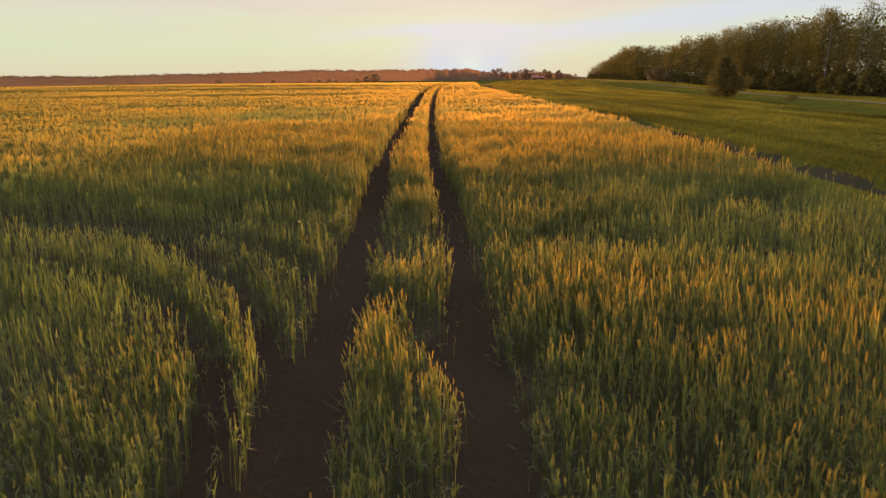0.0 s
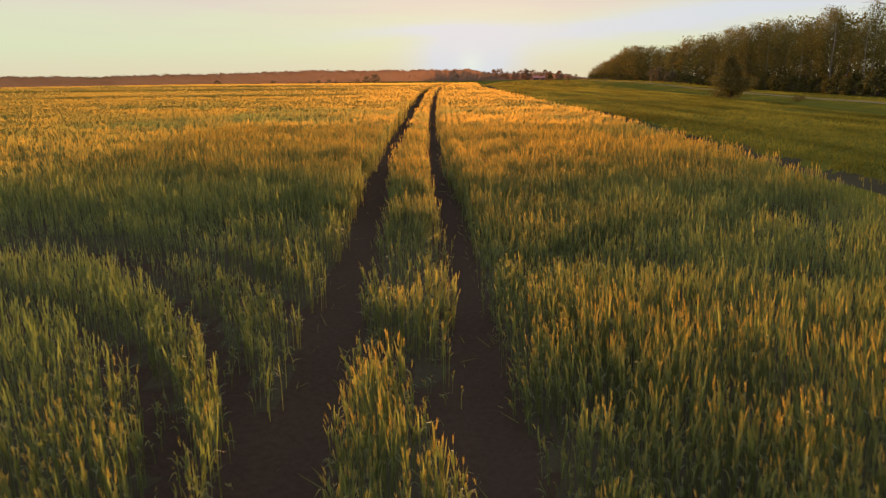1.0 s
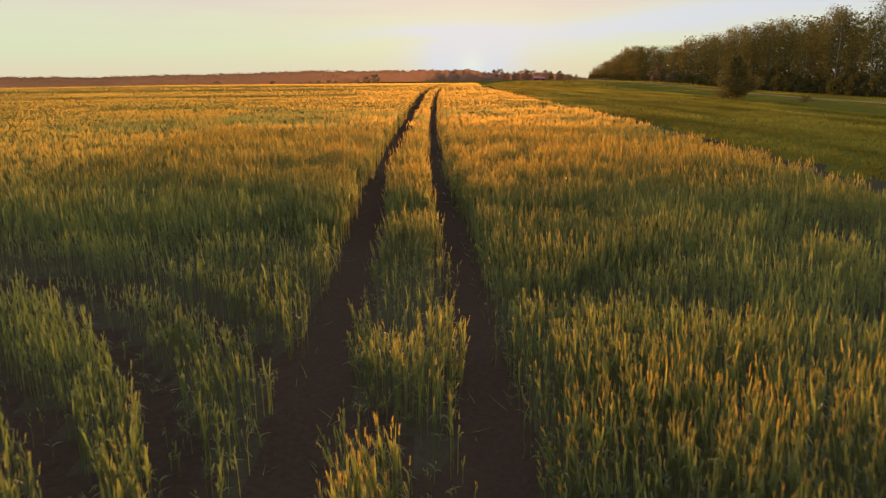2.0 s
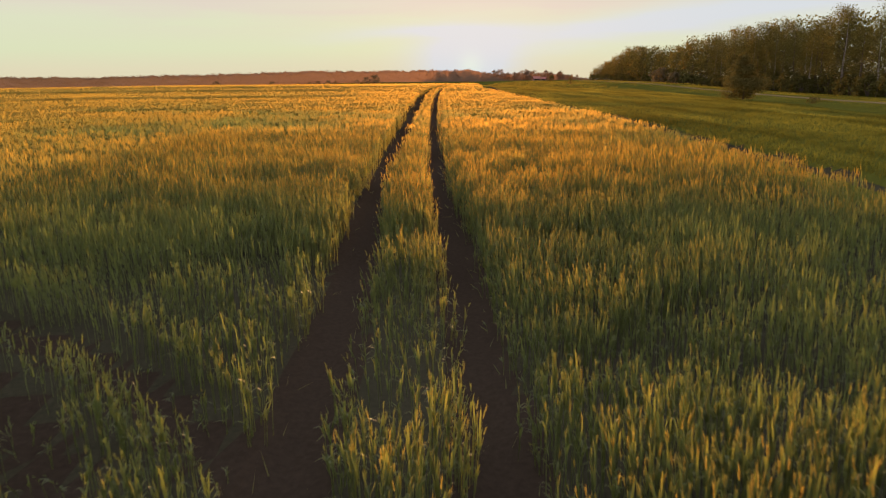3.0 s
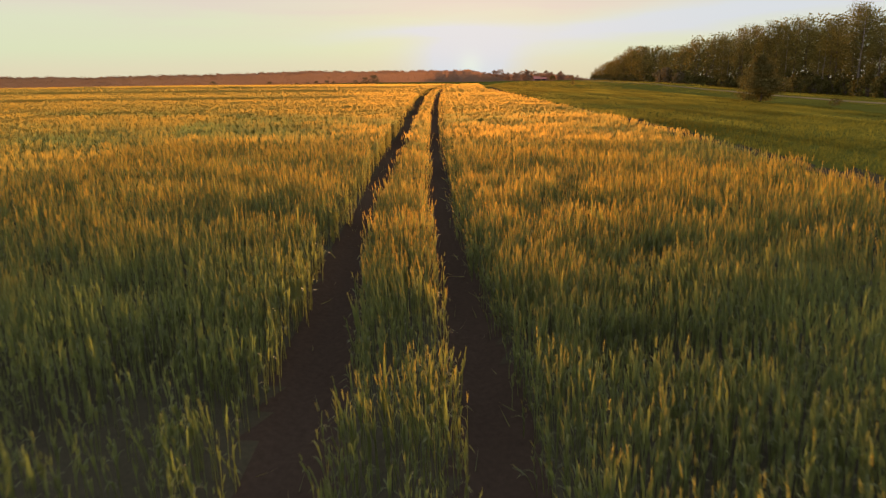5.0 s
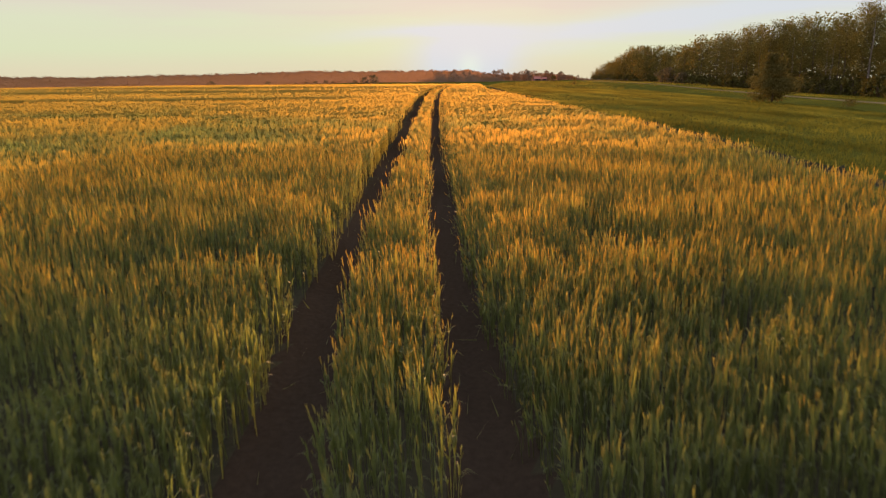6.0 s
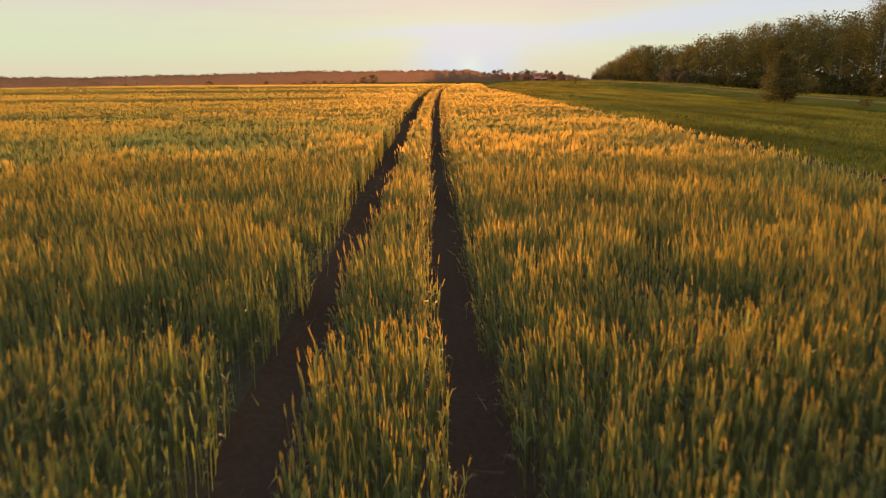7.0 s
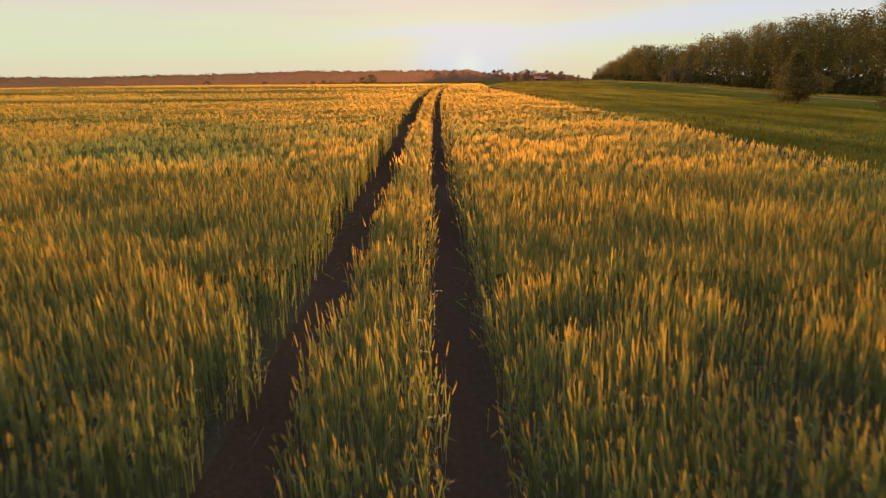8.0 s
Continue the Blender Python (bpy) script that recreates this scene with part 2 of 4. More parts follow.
# where a machine swung off the tramline to the left: the ways of its wheels, as (y, x)
TURN_OFF = (((3.0, -1.75), (5.65, -1.92), (7.0, -2.21), (8.15, -2.76), (9.0, -3.4), (9.8, -3.95), (10.4, -4.7), (11.0, -5.7), (11.6, -7.5), (12.0, -10.0)),
            ((4.5, -1.30), (6.0, -1.44), (6.9, -1.60), (8.0, -1.92), (9.1, -2.38), (10.2, -2.95), (11.2, -3.55), (12.1, -4.3), (12.9, -5.2), (13.6, -7.0), (14.0, -10.0)),
            ((6.4, 0.42), (7.4, 0.16), (8.5, -0.25), (9.4, -0.66), (10.2, -1.2), (11.0, -1.85), (12.0, -2.7), (12.8, -3.5), (13.8, -4.6), (14.6, -6.0), (15.2, -9.0)))


def off_line(x, y, line):
    best = np.full(np.shape(x), 1e9)
    for (ya, xa), (yb, xb) in zip(line[:-1], line[1:]):
        dx, dy = xb - xa, yb - ya
        u = np.clip(((x - xa) * dx + (y - ya) * dy) / (dx * dx + dy * dy), 0, 1)
        best = np.minimum(best, np.hypot(x - xa - u * dx, y - ya - u * dy))
    return best


CROSS_LINES = (((70.0, -48.0), (80.0, -31.0), (84.0, -12.0)), ((100.0, -70.0), (108.0, -45.0), (111.0, -14.0)), ((128.0, -95.0), (137.0, -50.0), (138.0, -10.0)))


def battered(x, y):
    """1 on the ground between the inner and the outer way of the turn-off, where the crop is broken and sparse."""
    inner_x = np.interp(y, [p[0] for p in TURN_OFF[1]], [p[1] for p in TURN_OFF[1]])
    outer_y = np.interp(-x, [-p[1] for p in TURN_OFF[2]], [p[0] for p in TURN_OFF[2]])
    return step(0.0, 0.25, x - inner_x) * (1 - step(-0.3, 0.0, x - np.interp(y, TRACK_Y, LEFT_TRACK_X))) * (1 - step(-0.2, 0.4, y - outer_y)) * step(4, 6, y)


def cross_line(x, y):
    """Distance to the nearest of the tramlines that run across the far field."""
    return np.minimum.reduce([off_line(x, y, line) / wide for line, wide in zip(CROSS_LINES, (1.1, 1.6, 2.0))])


def wheel_track(x, y):
    """Distance to the middle of the nearest wheel track of the tramline."""
    return np.minimum(np.abs(x - np.interp(y, TRACK_Y, LEFT_TRACK_X)), np.abs(x - np.interp(y, TRACK_Y, RIGHT_TRACK_X)))


# green patches: middle, half length and half depth, strength
GREEN_PATCHES = ((-14.5, 39.5, 4.0, 3.4, 0.66), (-6.2, 40.5, 3.6, 3.2, 0.62), (-10.0, 36.6, 2.2, 1.2, 0.5), (-22.0, 46.0, 6.0, 2.6, 0.5), (-1.45, 42.8, 1.2, 2.4, 0.7), (-4.2, 31.0, 1.6, 1.1, 0.6), (-15.0, 62.0, 9.0, 3.0, 0.5), (-3.5, 57.0, 2.2, 2.5, 0.6), (6.2, 42.0, 2.0, 2.6, 0.6), (7.0, 34.0, 1.6, 2.0, 0.6))


def dips(x, y):
    """Broad wavy patches farther out where the crop is lower and still green."""
    loose = step(0.52, 0.74, 0.7 * lumps(x / 2.6, y, 3.6, 8) + 0.3 * lumps(x, y, 1.3, 9)) * step(28, 36, y) * (0.8 - 0.5 * step(50, 75, y))
    for cx, cy, long, deep, strength in GREEN_PATCHES:
        off = np.hypot((x - cx) / long, (y - cy) / deep) + 0.9 * (lumps(x / 2, y, 1.4, 10) - 0.5) + 0.8 * (lumps(x, y, 0.5, 14) - 0.5)
        loose = np.maximum(loose, strength * (1 - step(0.30, 1.30, off)))
    return loose


def ripe_lit_tone(x, y):
    # Rises with distance: ripe crop, plus sunlit tips put into the colour.
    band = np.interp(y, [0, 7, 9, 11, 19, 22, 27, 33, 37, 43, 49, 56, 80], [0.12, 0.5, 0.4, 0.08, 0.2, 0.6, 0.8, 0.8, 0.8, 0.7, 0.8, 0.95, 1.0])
    # The cuts on the left put lens vignetting into the crop's colour.
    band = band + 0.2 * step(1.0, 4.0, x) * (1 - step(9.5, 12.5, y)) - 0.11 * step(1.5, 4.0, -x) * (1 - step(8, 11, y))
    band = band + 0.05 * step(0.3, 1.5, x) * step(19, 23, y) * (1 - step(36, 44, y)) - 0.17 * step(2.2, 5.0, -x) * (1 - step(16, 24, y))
    # The last cut puts the shade along the cross tramlines into the tone.
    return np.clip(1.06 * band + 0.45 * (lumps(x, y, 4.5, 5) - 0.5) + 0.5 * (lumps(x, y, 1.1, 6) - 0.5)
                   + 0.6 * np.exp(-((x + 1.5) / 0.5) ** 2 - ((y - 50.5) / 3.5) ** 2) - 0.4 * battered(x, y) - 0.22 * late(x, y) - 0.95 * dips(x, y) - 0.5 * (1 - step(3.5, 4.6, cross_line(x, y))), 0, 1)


def thin(x, y):
    """0 where the crop stands full, 1 in small patches where it came up sparse and low."""
    spot = 0.55 * lumps(x, y, 0.62, 33) + 0.45 * lumps(x / 1.4, y, 1.5, 34)
    spot = spot - 0.10 * (x > np.interp(y, TRACK_Y, LEFT_TRACK_X)) * (x < np.interp(y, TRACK_Y, RIGHT_TRACK_X))
    return (1 - step(0.30, 0.46, spot)) * (1 - 0.6 * step(22, 40, y))


def late(x, y):
    """1 where the crop is behind: lower, thinner and green through."""
    wavy = y + 2.2 * (lumps(x, y, 2.4, 37) - 0.5)
    return np.maximum(step(10.0, 12.5, wavy) * (0.55 + 0.45 * step(1.4, 2.6, -x)), 0.6 * step(6.0, 8.5, wavy) * step(2.0, 3.5, -x)) * (1 - step(15.5, 19.5, wavy))


def wheat_height(x, y):
    return (0.70 - 0.02 * dips(x, y) - 0.06 * late(x, y) - 0.13 * (1 - step(5.0, 8.0, y)) + (0.17 - 0.11 * step(24, 40, y)) * ripe_lit_tone(x, y) + 0.07 * step(24, 40, y) + 0.09 * (lumps(x, y, 2.2, 11) - 0.5) + 0.13 * (lumps(x, y, 0.55, 12) - 0.5)
            + 0.14 * (lumps(x, y, 0.22, 13) - 0.5))


# ---- meshes ----
def mesh_from(name, verts, tris, mats, mat_index=None, tint=None, smooth=False):
    me = bpy.data.meshes.new(name)
    verts, tris = np.asarray(verts, np.float32), np.asarray(tris, np.int32)
    me.vertices.add(len(verts))
    me.vertices.foreach_set("co", verts.ravel())
    me.loops.add(tris.size)
    me.loops.foreach_set("vertex_index", tris.ravel())
    me.polygons.add(len(tris))
    me.polygons.foreach_set("loop_start", np.arange(0, tris.size, 3, dtype=np.int32))
    for m in mats:
        me.materials.append(m)
    if mat_index is not None:
        me.polygons.foreach_set("material_index", np.asarray(mat_index, np.int32))
    me.polygons.foreach_set("use_smooth", np.full(len(tris), smooth))
    if tint is not None:
        layer = me.color_attributes.new("plant", "FLOAT_COLOR", "POINT")
        layer.data.foreach_set("color", np.asarray(tint, np.float32).ravel())
    me.update(calc_edges=True)
    return me


def soft_normals(me, centres):
    """Lets loose leaves shade as one body: each leaf corner faces away from the middle of its clump or crown."""
    co = np.empty(len(me.vertices) * 3, np.float32)
    me.vertices.foreach_get("co", co)
    away = co.reshape(-1, 3) - centres
    away /= np.linalg.norm(away, axis=1)[:, None] + 1e-6
    q = co.reshape(-1, 4, 3)
    own = np.cross(q[:, 1] - q[:, 0], q[:, 2] - q[:, 0])
    own /= np.linalg.norm(own, axis=1)[:, None] + 1e-6
    away = 0.55 * away + 0.75 * np.repeat(own, 4, 0)
    away /= np.linalg.norm(away, axis=1)[:, None] + 1e-6
    me.normals_split_custom_set_from_vertices(away.tolist())
    return me


def sheet(xs, ys, height):
    """A grid of triangles over the lines xs and ys."""
    gx, gy = np.meshgrid(xs, ys)
    verts = np.stack([gx, gy, height(gx, gy)], -1).reshape(-1, 3)
    n, k = len(xs), np.arange(len(ys) - 1)[:, None] * len(xs) + np.arange(len(xs) - 1)
    k = k.ravel()
    tris = np.concatenate([np.stack([k, k + 1, k + n + 1], 1), np.stack([k, k + n + 1, k + n], 1)])
    return verts, tris


def spaced(*runs):
    return np.unique(np.concatenate([np.arange(a, b, s) for a, b, s in runs]).round(3))


def make_ground():
    xs = spaced((-3000, -200, 200), (-200, -20, 10), (-20, -7, 1), (-7, 4, 0.22), (4, 13.6, 0.4), (13.6, 20, 0.8), (20, 130, 3), (130, 300, 30), (300, 3001, 200))
    ys = spaced((-600, -20, 40), (-20, 0, 4), (0, 60, 0.6), (60, 130, 2), (130, 300, 6), (300, 700, 25), (700, 4500, 200))

    def height(x, y):
        rut = np.exp(-(wheel_track(x, y) / 0.22) ** 2) * 0.09
        for line in TURN_OFF:
            rut = np.maximum(rut, np.exp(-(off_line(x, y, line) / 0.2) ** 2) * 0.05)
        furrow = 0.34 * np.exp(-((x - np.interp(y, FIELD_EDGE_Y, FIELD_EDGE_X) - 3.4) / 0.8) ** 2)
        return land(x, y) - rut - furrow + 0.03 * (lumps(x, y, 0.5, 21) - 0.5)

    verts, tris = sheet(xs, ys, height)
    mid = verts[tris].mean(1)
    x, y = mid[:, 0], mid[:, 1]
    past_edge = x - np.interp(y, FIELD_EDGE_Y, FIELD_EDGE_X)
    in_field = ((past_edge < 0.5) | (past_edge > 2.4)) & (past_edge < 3.6 + 0.9 * lumps(x, y, 2.2, 22)) & (y < 420)
    worn = np.minimum(np.minimum.reduce([off_line(x, y, line) for line in TURN_OFF]) + 0.12, wheel_track(x, y))
    in_crop = in_field & (worn > 0.40)
    ob = new("ground", mesh_from("ground", verts, tris, [TURF, SOIL, UNDERGROWTH], in_field.astype(int) + in_crop, smooth=True))
    return tagged(ob, "dark soil under the crop and green meadow turf beyond", "ground", kind="structure")


def make_road():
    """The pale farm track between the meadow and the wood."""
    ys = np.arange(40, 420, 4.0)
    side = np.array([-1.7, -1.0, -0.5, 0.5, 1.0, 1.7])
    lift = np.array([0.0, 0.06, 0.03, 0.03, 0.06, 0.0])
    gx = 41.5 + 0.068 * ys[:, None] + side * (0.40 + 0.25 * lumps(ys, ys, 9, 4)[:, None])
    gy = np.repeat(ys[:, None], len(side), 1)
    verts = np.stack([gx, gy, land(gx, gy) + lift + 0.02], -1).reshape(-1, 3)
    n = len(side)
    k = (np.arange(len(ys) - 1)[:, None] * n + np.arange(n - 1)).ravel()
    tris = np.concatenate([np.stack([k, k + 1, k + n + 1], 1), np.stack([k, k + n + 1, k + n], 1)])
    ob = new("road", mesh_from("road", verts, tris, [DIRT], smooth=True))
    return tagged(ob, "pale dry dirt track along the edge of the wood", "dirt road", kind="structure")


# ---- wheat ----
def strand(points, widths, side):
    """A flat blade through the points, which ends in a tip."""
    v, t = [], []
    side = np.asarray(side, float)
    for p, w in zip(points[:-1], widths):
        v += [np.asarray(p) - side * w / 2, np.asarray(p) + side * w / 2]
    v.append(np.asarray(points[-1]))
    for i in range(len(points) - 2):
        a = 2 * i
        t += [(a, a + 1, a + 3), (a, a + 3, a + 2)]
    a = 2 * (len(points) - 2)
    t.append((a, a + 1, a + 2))
    return v, t


def tube(points, radii, sides):
    v, t = [], []
    for p, r in zip(points, radii):
        for s in range(sides):
            a = 2 * math.pi * s / sides
            v.append(np.array([p[0] + r * math.cos(a), p[1] + r * math.sin(a), p[2]]))
    for i in range(len(points) - 1):
        for s in range(sides):
            a, b = i * sides + s, i * sides + (s + 1) % sides
            t += [(a, b, b + sides), (a, b + sides, a + sides)]
    return v, t


def wheat_plant(rng, detail):
    """One stalk with its blades, ear and awns, about 0.85 m high at scale 1. detail: 2 near, 1 middle, 0 far, 3 so far that only the head shows over the closed crop."""
    verts, tris, mats, part = [], [], [], []

    def put(vt, mat, ripe):
        v, t = vt
        base = len(verts)
        verts.extend(v)
        part.extend([ripe] * len(v))
        tris.extend([tuple(base + i for i in f) for f in t])
        mats.extend([mat] * len(t))

    lean_way, lean = rng.uniform(0, 6.28), rng.uniform(0.0, 0.05)
    lx, ly = lean * math.cos(lean_way), lean * math.sin(lean_way)
    top = rng.uniform(0.68, 0.78)
    at = lambda h: np.array([lx * (h / top) ** 2, ly * (h / top) ** 2, h])
    # stalk
    a = rng.uniform(-0.5, 0.5)
    if detail == 3:
        put(strand([at(0.45), at(top)], [0.02], (math.cos(a), math.sin(a), 0)), 0, 0.6)
    elif detail == 2:
        for turn in (0.0, 1.57):
            put(strand([at(0), at(top * 0.55), at(top + 0.02)], [0.007, 0.006], (math.cos(a + turn), math.sin(a + turn), 0)), 0, 0.3)
    else:
        put(strand([at(-0.06), at(top)], [0.008 if detail else 0.012], (math.cos(a), math.sin(a), 0)), 0, 0.3)
    # blades: upper ones stand close to the ear, lower ones arch over
    for k in range((1, 2, 3, 0)[detail]):
        h = (0.74, 0.60, 0.66, 0.40)[k] * top * rng.uniform(0.92, 1.08)
        a, length = rng.uniform(0, 6.28), rng.uniform(0.19, 0.28)
        hook = rng.uniform() < (0.36, 0.5, 0.6, 0.8)[k]
        out, rise, droop = np.array([math.cos(a), math.sin(a), 0]), rng.uniform(0.9, 1.05), rng.uniform(0.5, 1.1) if hook else rng.uniform(0, 0.12)
        p0 = at(h)
        p1 = p0 + out * length * 0.05 + np.array([0, 0, length * 0.40 * rise])
        p2 = p1 + out * length * (0.04 + 0.12 * droop) + np.array([0, 0, length * (0.36 * rise - 0.2 * droop)])
        p3 = p2 + out * length * (0.03 + 0.26 * droop) + np.array([0, 0, length * (0.28 * rise - 0.5 * droop)])
        w, across = rng.uniform(0.013, 0.019), (-math.sin(a), math.cos(a), 0)
        if detail == 2:
            put(strand([p0, p1, p2, p3], [w * 0.7, w, w * 0.75], across), 0, 0.8)
        elif detail == 1:
            put(strand([p0, p1, p3], [w, w * 1.1], across), 0, 0.8)
        else:
            put(strand([p0, p2], [w * 1.4], across), 0, 0.8)
    # the ear with its brush of awns, which tapers to a point
    ear, nod = rng.uniform(0.06, 0.08), rng.uniform(0.0, 0.22)
    way = np.array([lx * 2 + nod * 0.5 * math.cos(lean_way), ly * 2 + nod * 0.5 * math.sin(lean_way), 1.0])
    way /= np.linalg.norm(way)
    base, turn, fat = at(top), rng.uniform(0, 3.14), rng.uniform(0.010, 0.0135)
    if detail == 2:
        for s in range(2):
            side = (math.cos(turn + 1.57 * s), math.sin(turn + 1.57 * s), 0)
            put(strand([base, base + way * ear * 0.35, base + way * ear * 1.25], [fat * 0.5, fat], side), 1, 1.0)
        for s in range(5):
            a = turn + s * 1.26 + rng.uniform(-0.3, 0.3)
            side = np.array([math.cos(a), math.sin(a), 0])
            root = base + way * ear * (0.15 + 0.14 * s) + side * fat * 0.3
            put(strand([root, root + way * rng.uniform(0.055, 0.08) + side * rng.uniform(0.005, 0.013)], [0.0055], (-math.sin(a), math.cos(a), 0)), 1, 1.0)
    elif detail == 1:
        for s in range(2):
            side = (math.cos(turn + 1.57 * s), math.sin(turn + 1.57 * s), 0)
            put(strand([base - way * 0.01, base + way * ear * 0.5, base + way * (ear + 0.045)], [fat * 0.6, fat * 1.15], side), 1, 1.0)
        a = turn + rng.uniform(0, 6.28)
        side = np.array([math.cos(a), math.sin(a), 0])
        put(strand([base + way * ear * 0.4, base + way * (ear + 0.055) + side * 0.016], [0.007], (-math.sin(a), math.cos(a), 0)), 1, 1.0)
    else:
        a = rng.uniform(-0.5, 0.5)
        put(strand([base - way * 0.03, base + way * ear * 0.4, base + way * (ear + 0.05)], [fat * 0.7, fat * 1.5], (math.cos(a), math.sin(a), 0)), 1, 1.0)
    verts = np.array(verts, np.float32)
    # Gold towards the top: ripe heads, plus low sunlight put into the colour.
    ripe_lit_up = step(0.52, 0.86, verts[:, 2]) * np.array(part, np.float32)
    return verts, np.array(tris, np.int32), np.array(mats, np.int32), ripe_lit_up


def nearest_pass(x, y):
    """How near the way over the field comes to a plant."""
    return np.maximum(np.maximum(4.0, np.abs(x + 0.3) / 0.57 - 0.8), y - 20.0)


# nearest and farthest pass, plants to the square metre, detail, how much wider they stand
WHEAT_BELTS = ((0, 5.2, 190, 2, 1.0), (5.2, 10, 195, 1, 1.0), (10, 17, 140, 1, 1.1), (17, 36, 92, 0, 1.1), (36, 75, 40, 3, 1.05), (75, 190, 7.5, 3, 1.9))


def tufts(x, y, cell, seed):
    """The middle of the tuft that each plant belongs to, how far off it stands (0 to about 1), and two chances of the tuft's own."""
    ix, iy = np.floor(x / cell).astype(np.int64), np.floor(y / cell).astype(np.int64)
    best, bx, by, one, two = np.full(x.shape, 1e9), x.copy(), y.copy(), np.zeros(x.shape), np.zeros(x.shape)
    for i in (-1, 0, 1):
        for j in (-1, 0, 1):
            cx = (ix + i + 0.1 + 0.8 * hashed(ix + i, iy + j, seed)) * cell
            cy = (iy + j + 0.1 + 0.8 * hashed(ix + i, iy + j, seed + 1)) * cell
            d = np.hypot(x - cx, y - cy)
            near = d < best
            best = np.where(near, d, best)
            bx, by = np.where(near, cx, bx), np.where(near, cy, by)
            one, two = np.where(near, hashed(ix + i, iy + j, seed + 2), one), np.where(near, hashed(ix + i, iy + j, seed + 3), two)
    return bx, by, best / cell, one, two


def make_wheat():
    rng = np.random.default_rng(7)
    all_v, all_t, all_m, all_c = [], [], [], []
    base = 0

    def take(v, t, m, c):
        nonlocal base
        all_v.append(v), all_t.append(t + base), all_m.append(m), all_c.append(c)
        base += len(v)

    def plant(x, y, detail, wide, ripe, tall, yaw, bend_x, bend_y):
        """Sets one stalk at each place."""
        ground, own, kind = land(x, y), rng.uniform(0, 1, x.shape), rng.integers(0, 20, x.shape)
        for k in range(20):
            v, t, m, part = wheat_plant(np.random.default_rng(100 * detail + k), detail)
            s = np.nonzero(kind == k)[0]
            n = len(s)
            if not n:
                continue
            cs, sn = np.cos(yaw[s])[:, None], np.sin(yaw[s])[:, None]
            px, py, pz = v[None, :, 0] * wide, v[None, :, 1] * wide, v[None, :, 2] * tall[s][:, None]
            h2 = (v[None, :, 2] / 0.8) ** 2
            out = np.stack([x[s][:, None] + px * cs - py * sn + bend_x[s][:, None] * h2,
                            y[s][:, None] + px * sn + py * cs + bend_y[s][:, None] * h2,
                            ground[s][:, None] + pz], -1).reshape(-1, 3)
            tt = (t[None] + (np.arange(n) * len(v))[:, None, None]).reshape(-1, 3)
            colour = np.empty((n, len(v), 4), np.float32)
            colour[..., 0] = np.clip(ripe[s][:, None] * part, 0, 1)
            colour[..., 1] = own[s][:, None]
            colour[..., 2], colour[..., 3] = 0, 1
            take(out.astype(np.float32), tt, np.tile(m, n), colour.reshape(-1, 4))

    for near, far, dense, detail, wide in WHEAT_BELTS:
        y0, y1 = 2.5, 20 + far
        x1 = 0.57 * (far + 1.2)
        cell = 1 / math.sqrt(dense)
        gx, gy = np.meshgrid(np.arange(-x1, min(x1, 14), cell), np.arange(y0, y1, cell))
        x = (gx + rng.uniform(-0.5, 0.5, gx.shape) * cell).ravel()
        y = (gy + rng.uniform(-0.5, 0.5, gy.shape) * cell).ravel()
        pass_ = nearest_pass(x, y)
        edge = np.interp(y, FIELD_EDGE_Y, FIELD_EDGE_X) + 0.35 * (lumps(x, y, 1.3, 31) - 0.5)
        keep = (pass_ >= near) & (pass_ < far) & (x < edge) & (np.abs(x + 0.2) < 0.585 * (y + 1.6))
        track = wheel_track(x, y) - (0.20 * (lumps(x, y, 0.4, 32) - 0.5) + rng.uniform(-0.05, 0.05, x.shape)) * (y < 70)
        at_right = np.abs(x - np.interp(y, TRACK_Y, RIGHT_TRACK_X)) < np.abs(x - np.interp(y, TRACK_Y, LEFT_TRACK_X))
        keep &= track > 0.34 - 0.07 * at_right + 0.05 * (1 - step(7, 10, y)) + 0.05 * step(14, 18, y) - 0.05 * step(20, 24, y) + 0.03 * step(27, 32, y) + (0.11 - 0.08 * at_right) * step(27, 40, y)
        if far > 50:
            keep &= cross_line(x, y) > 3.6
        keep &= rng.uniform(size=x.shape) < (0.45 + 0.9 * lumps(x, y, 0.42, 35)) * (1 - 0.7 * thin(x, y)) * (1 - 0.4 * late(x, y) - 0.42 * step(2.0, 3.2, -x) * (1 - step(6.0, 9.0, y))) + (0.5 if detail in (0, 3) else 0.0)
        turn = np.minimum(off_line(x, y, TURN_OFF[0]), off_line(x, y, TURN_OFF[1]))
        flat = off_line(x, y, TURN_OFF[2])
        keep &= ((turn > 0.21 + 0.05 * step(8, 10, y)) | (rng.uniform(size=x.shape) < 0.08)) & ((flat > 0.26 + 0.06 * step(9, 11, y)) | (rng.uniform(size=x.shape) < 0.18))
        keep &= rng.uniform(size=x.shape) > 0.72 * battered(x, y) * step(0.25, 0.55, lumps(x, y, 0.35, 36))
        x, y, track, flat = x[keep], y[keep], track[keep], np.minimum(flat, turn + 0.1)[keep]
        mid_x, mid_y, off, luck, age = tufts(x, y, 0.13 if far < 12 else 0.17 if far < 20 else 0.32 if far < 40 else 0.40 if far < 80 else 0.8, 70)
        pull = rng.uniform(0.5, 0.9, x.shape)
        even = 1.0 if detail in (1, 2) else 0.5
        ripe = ripe_lit_tone(x, y)
        ripe = np.clip(ripe + (0.3 + 0.7 * ripe) * (0.6 * (age - 0.5) + 0.36 * (luck - 0.5) - 0.25 * (off - 0.35) + rng.normal(0, 0.12, x.shape)), 0, 1)
        tall = wheat_height(x, y) / 0.85 * (1 + even * rng.uniform(-0.10, 0.06, x.shape)) * (1.02 + even * (0.24 * (luck - 0.5) - 0.34 * (off - 0.35)))
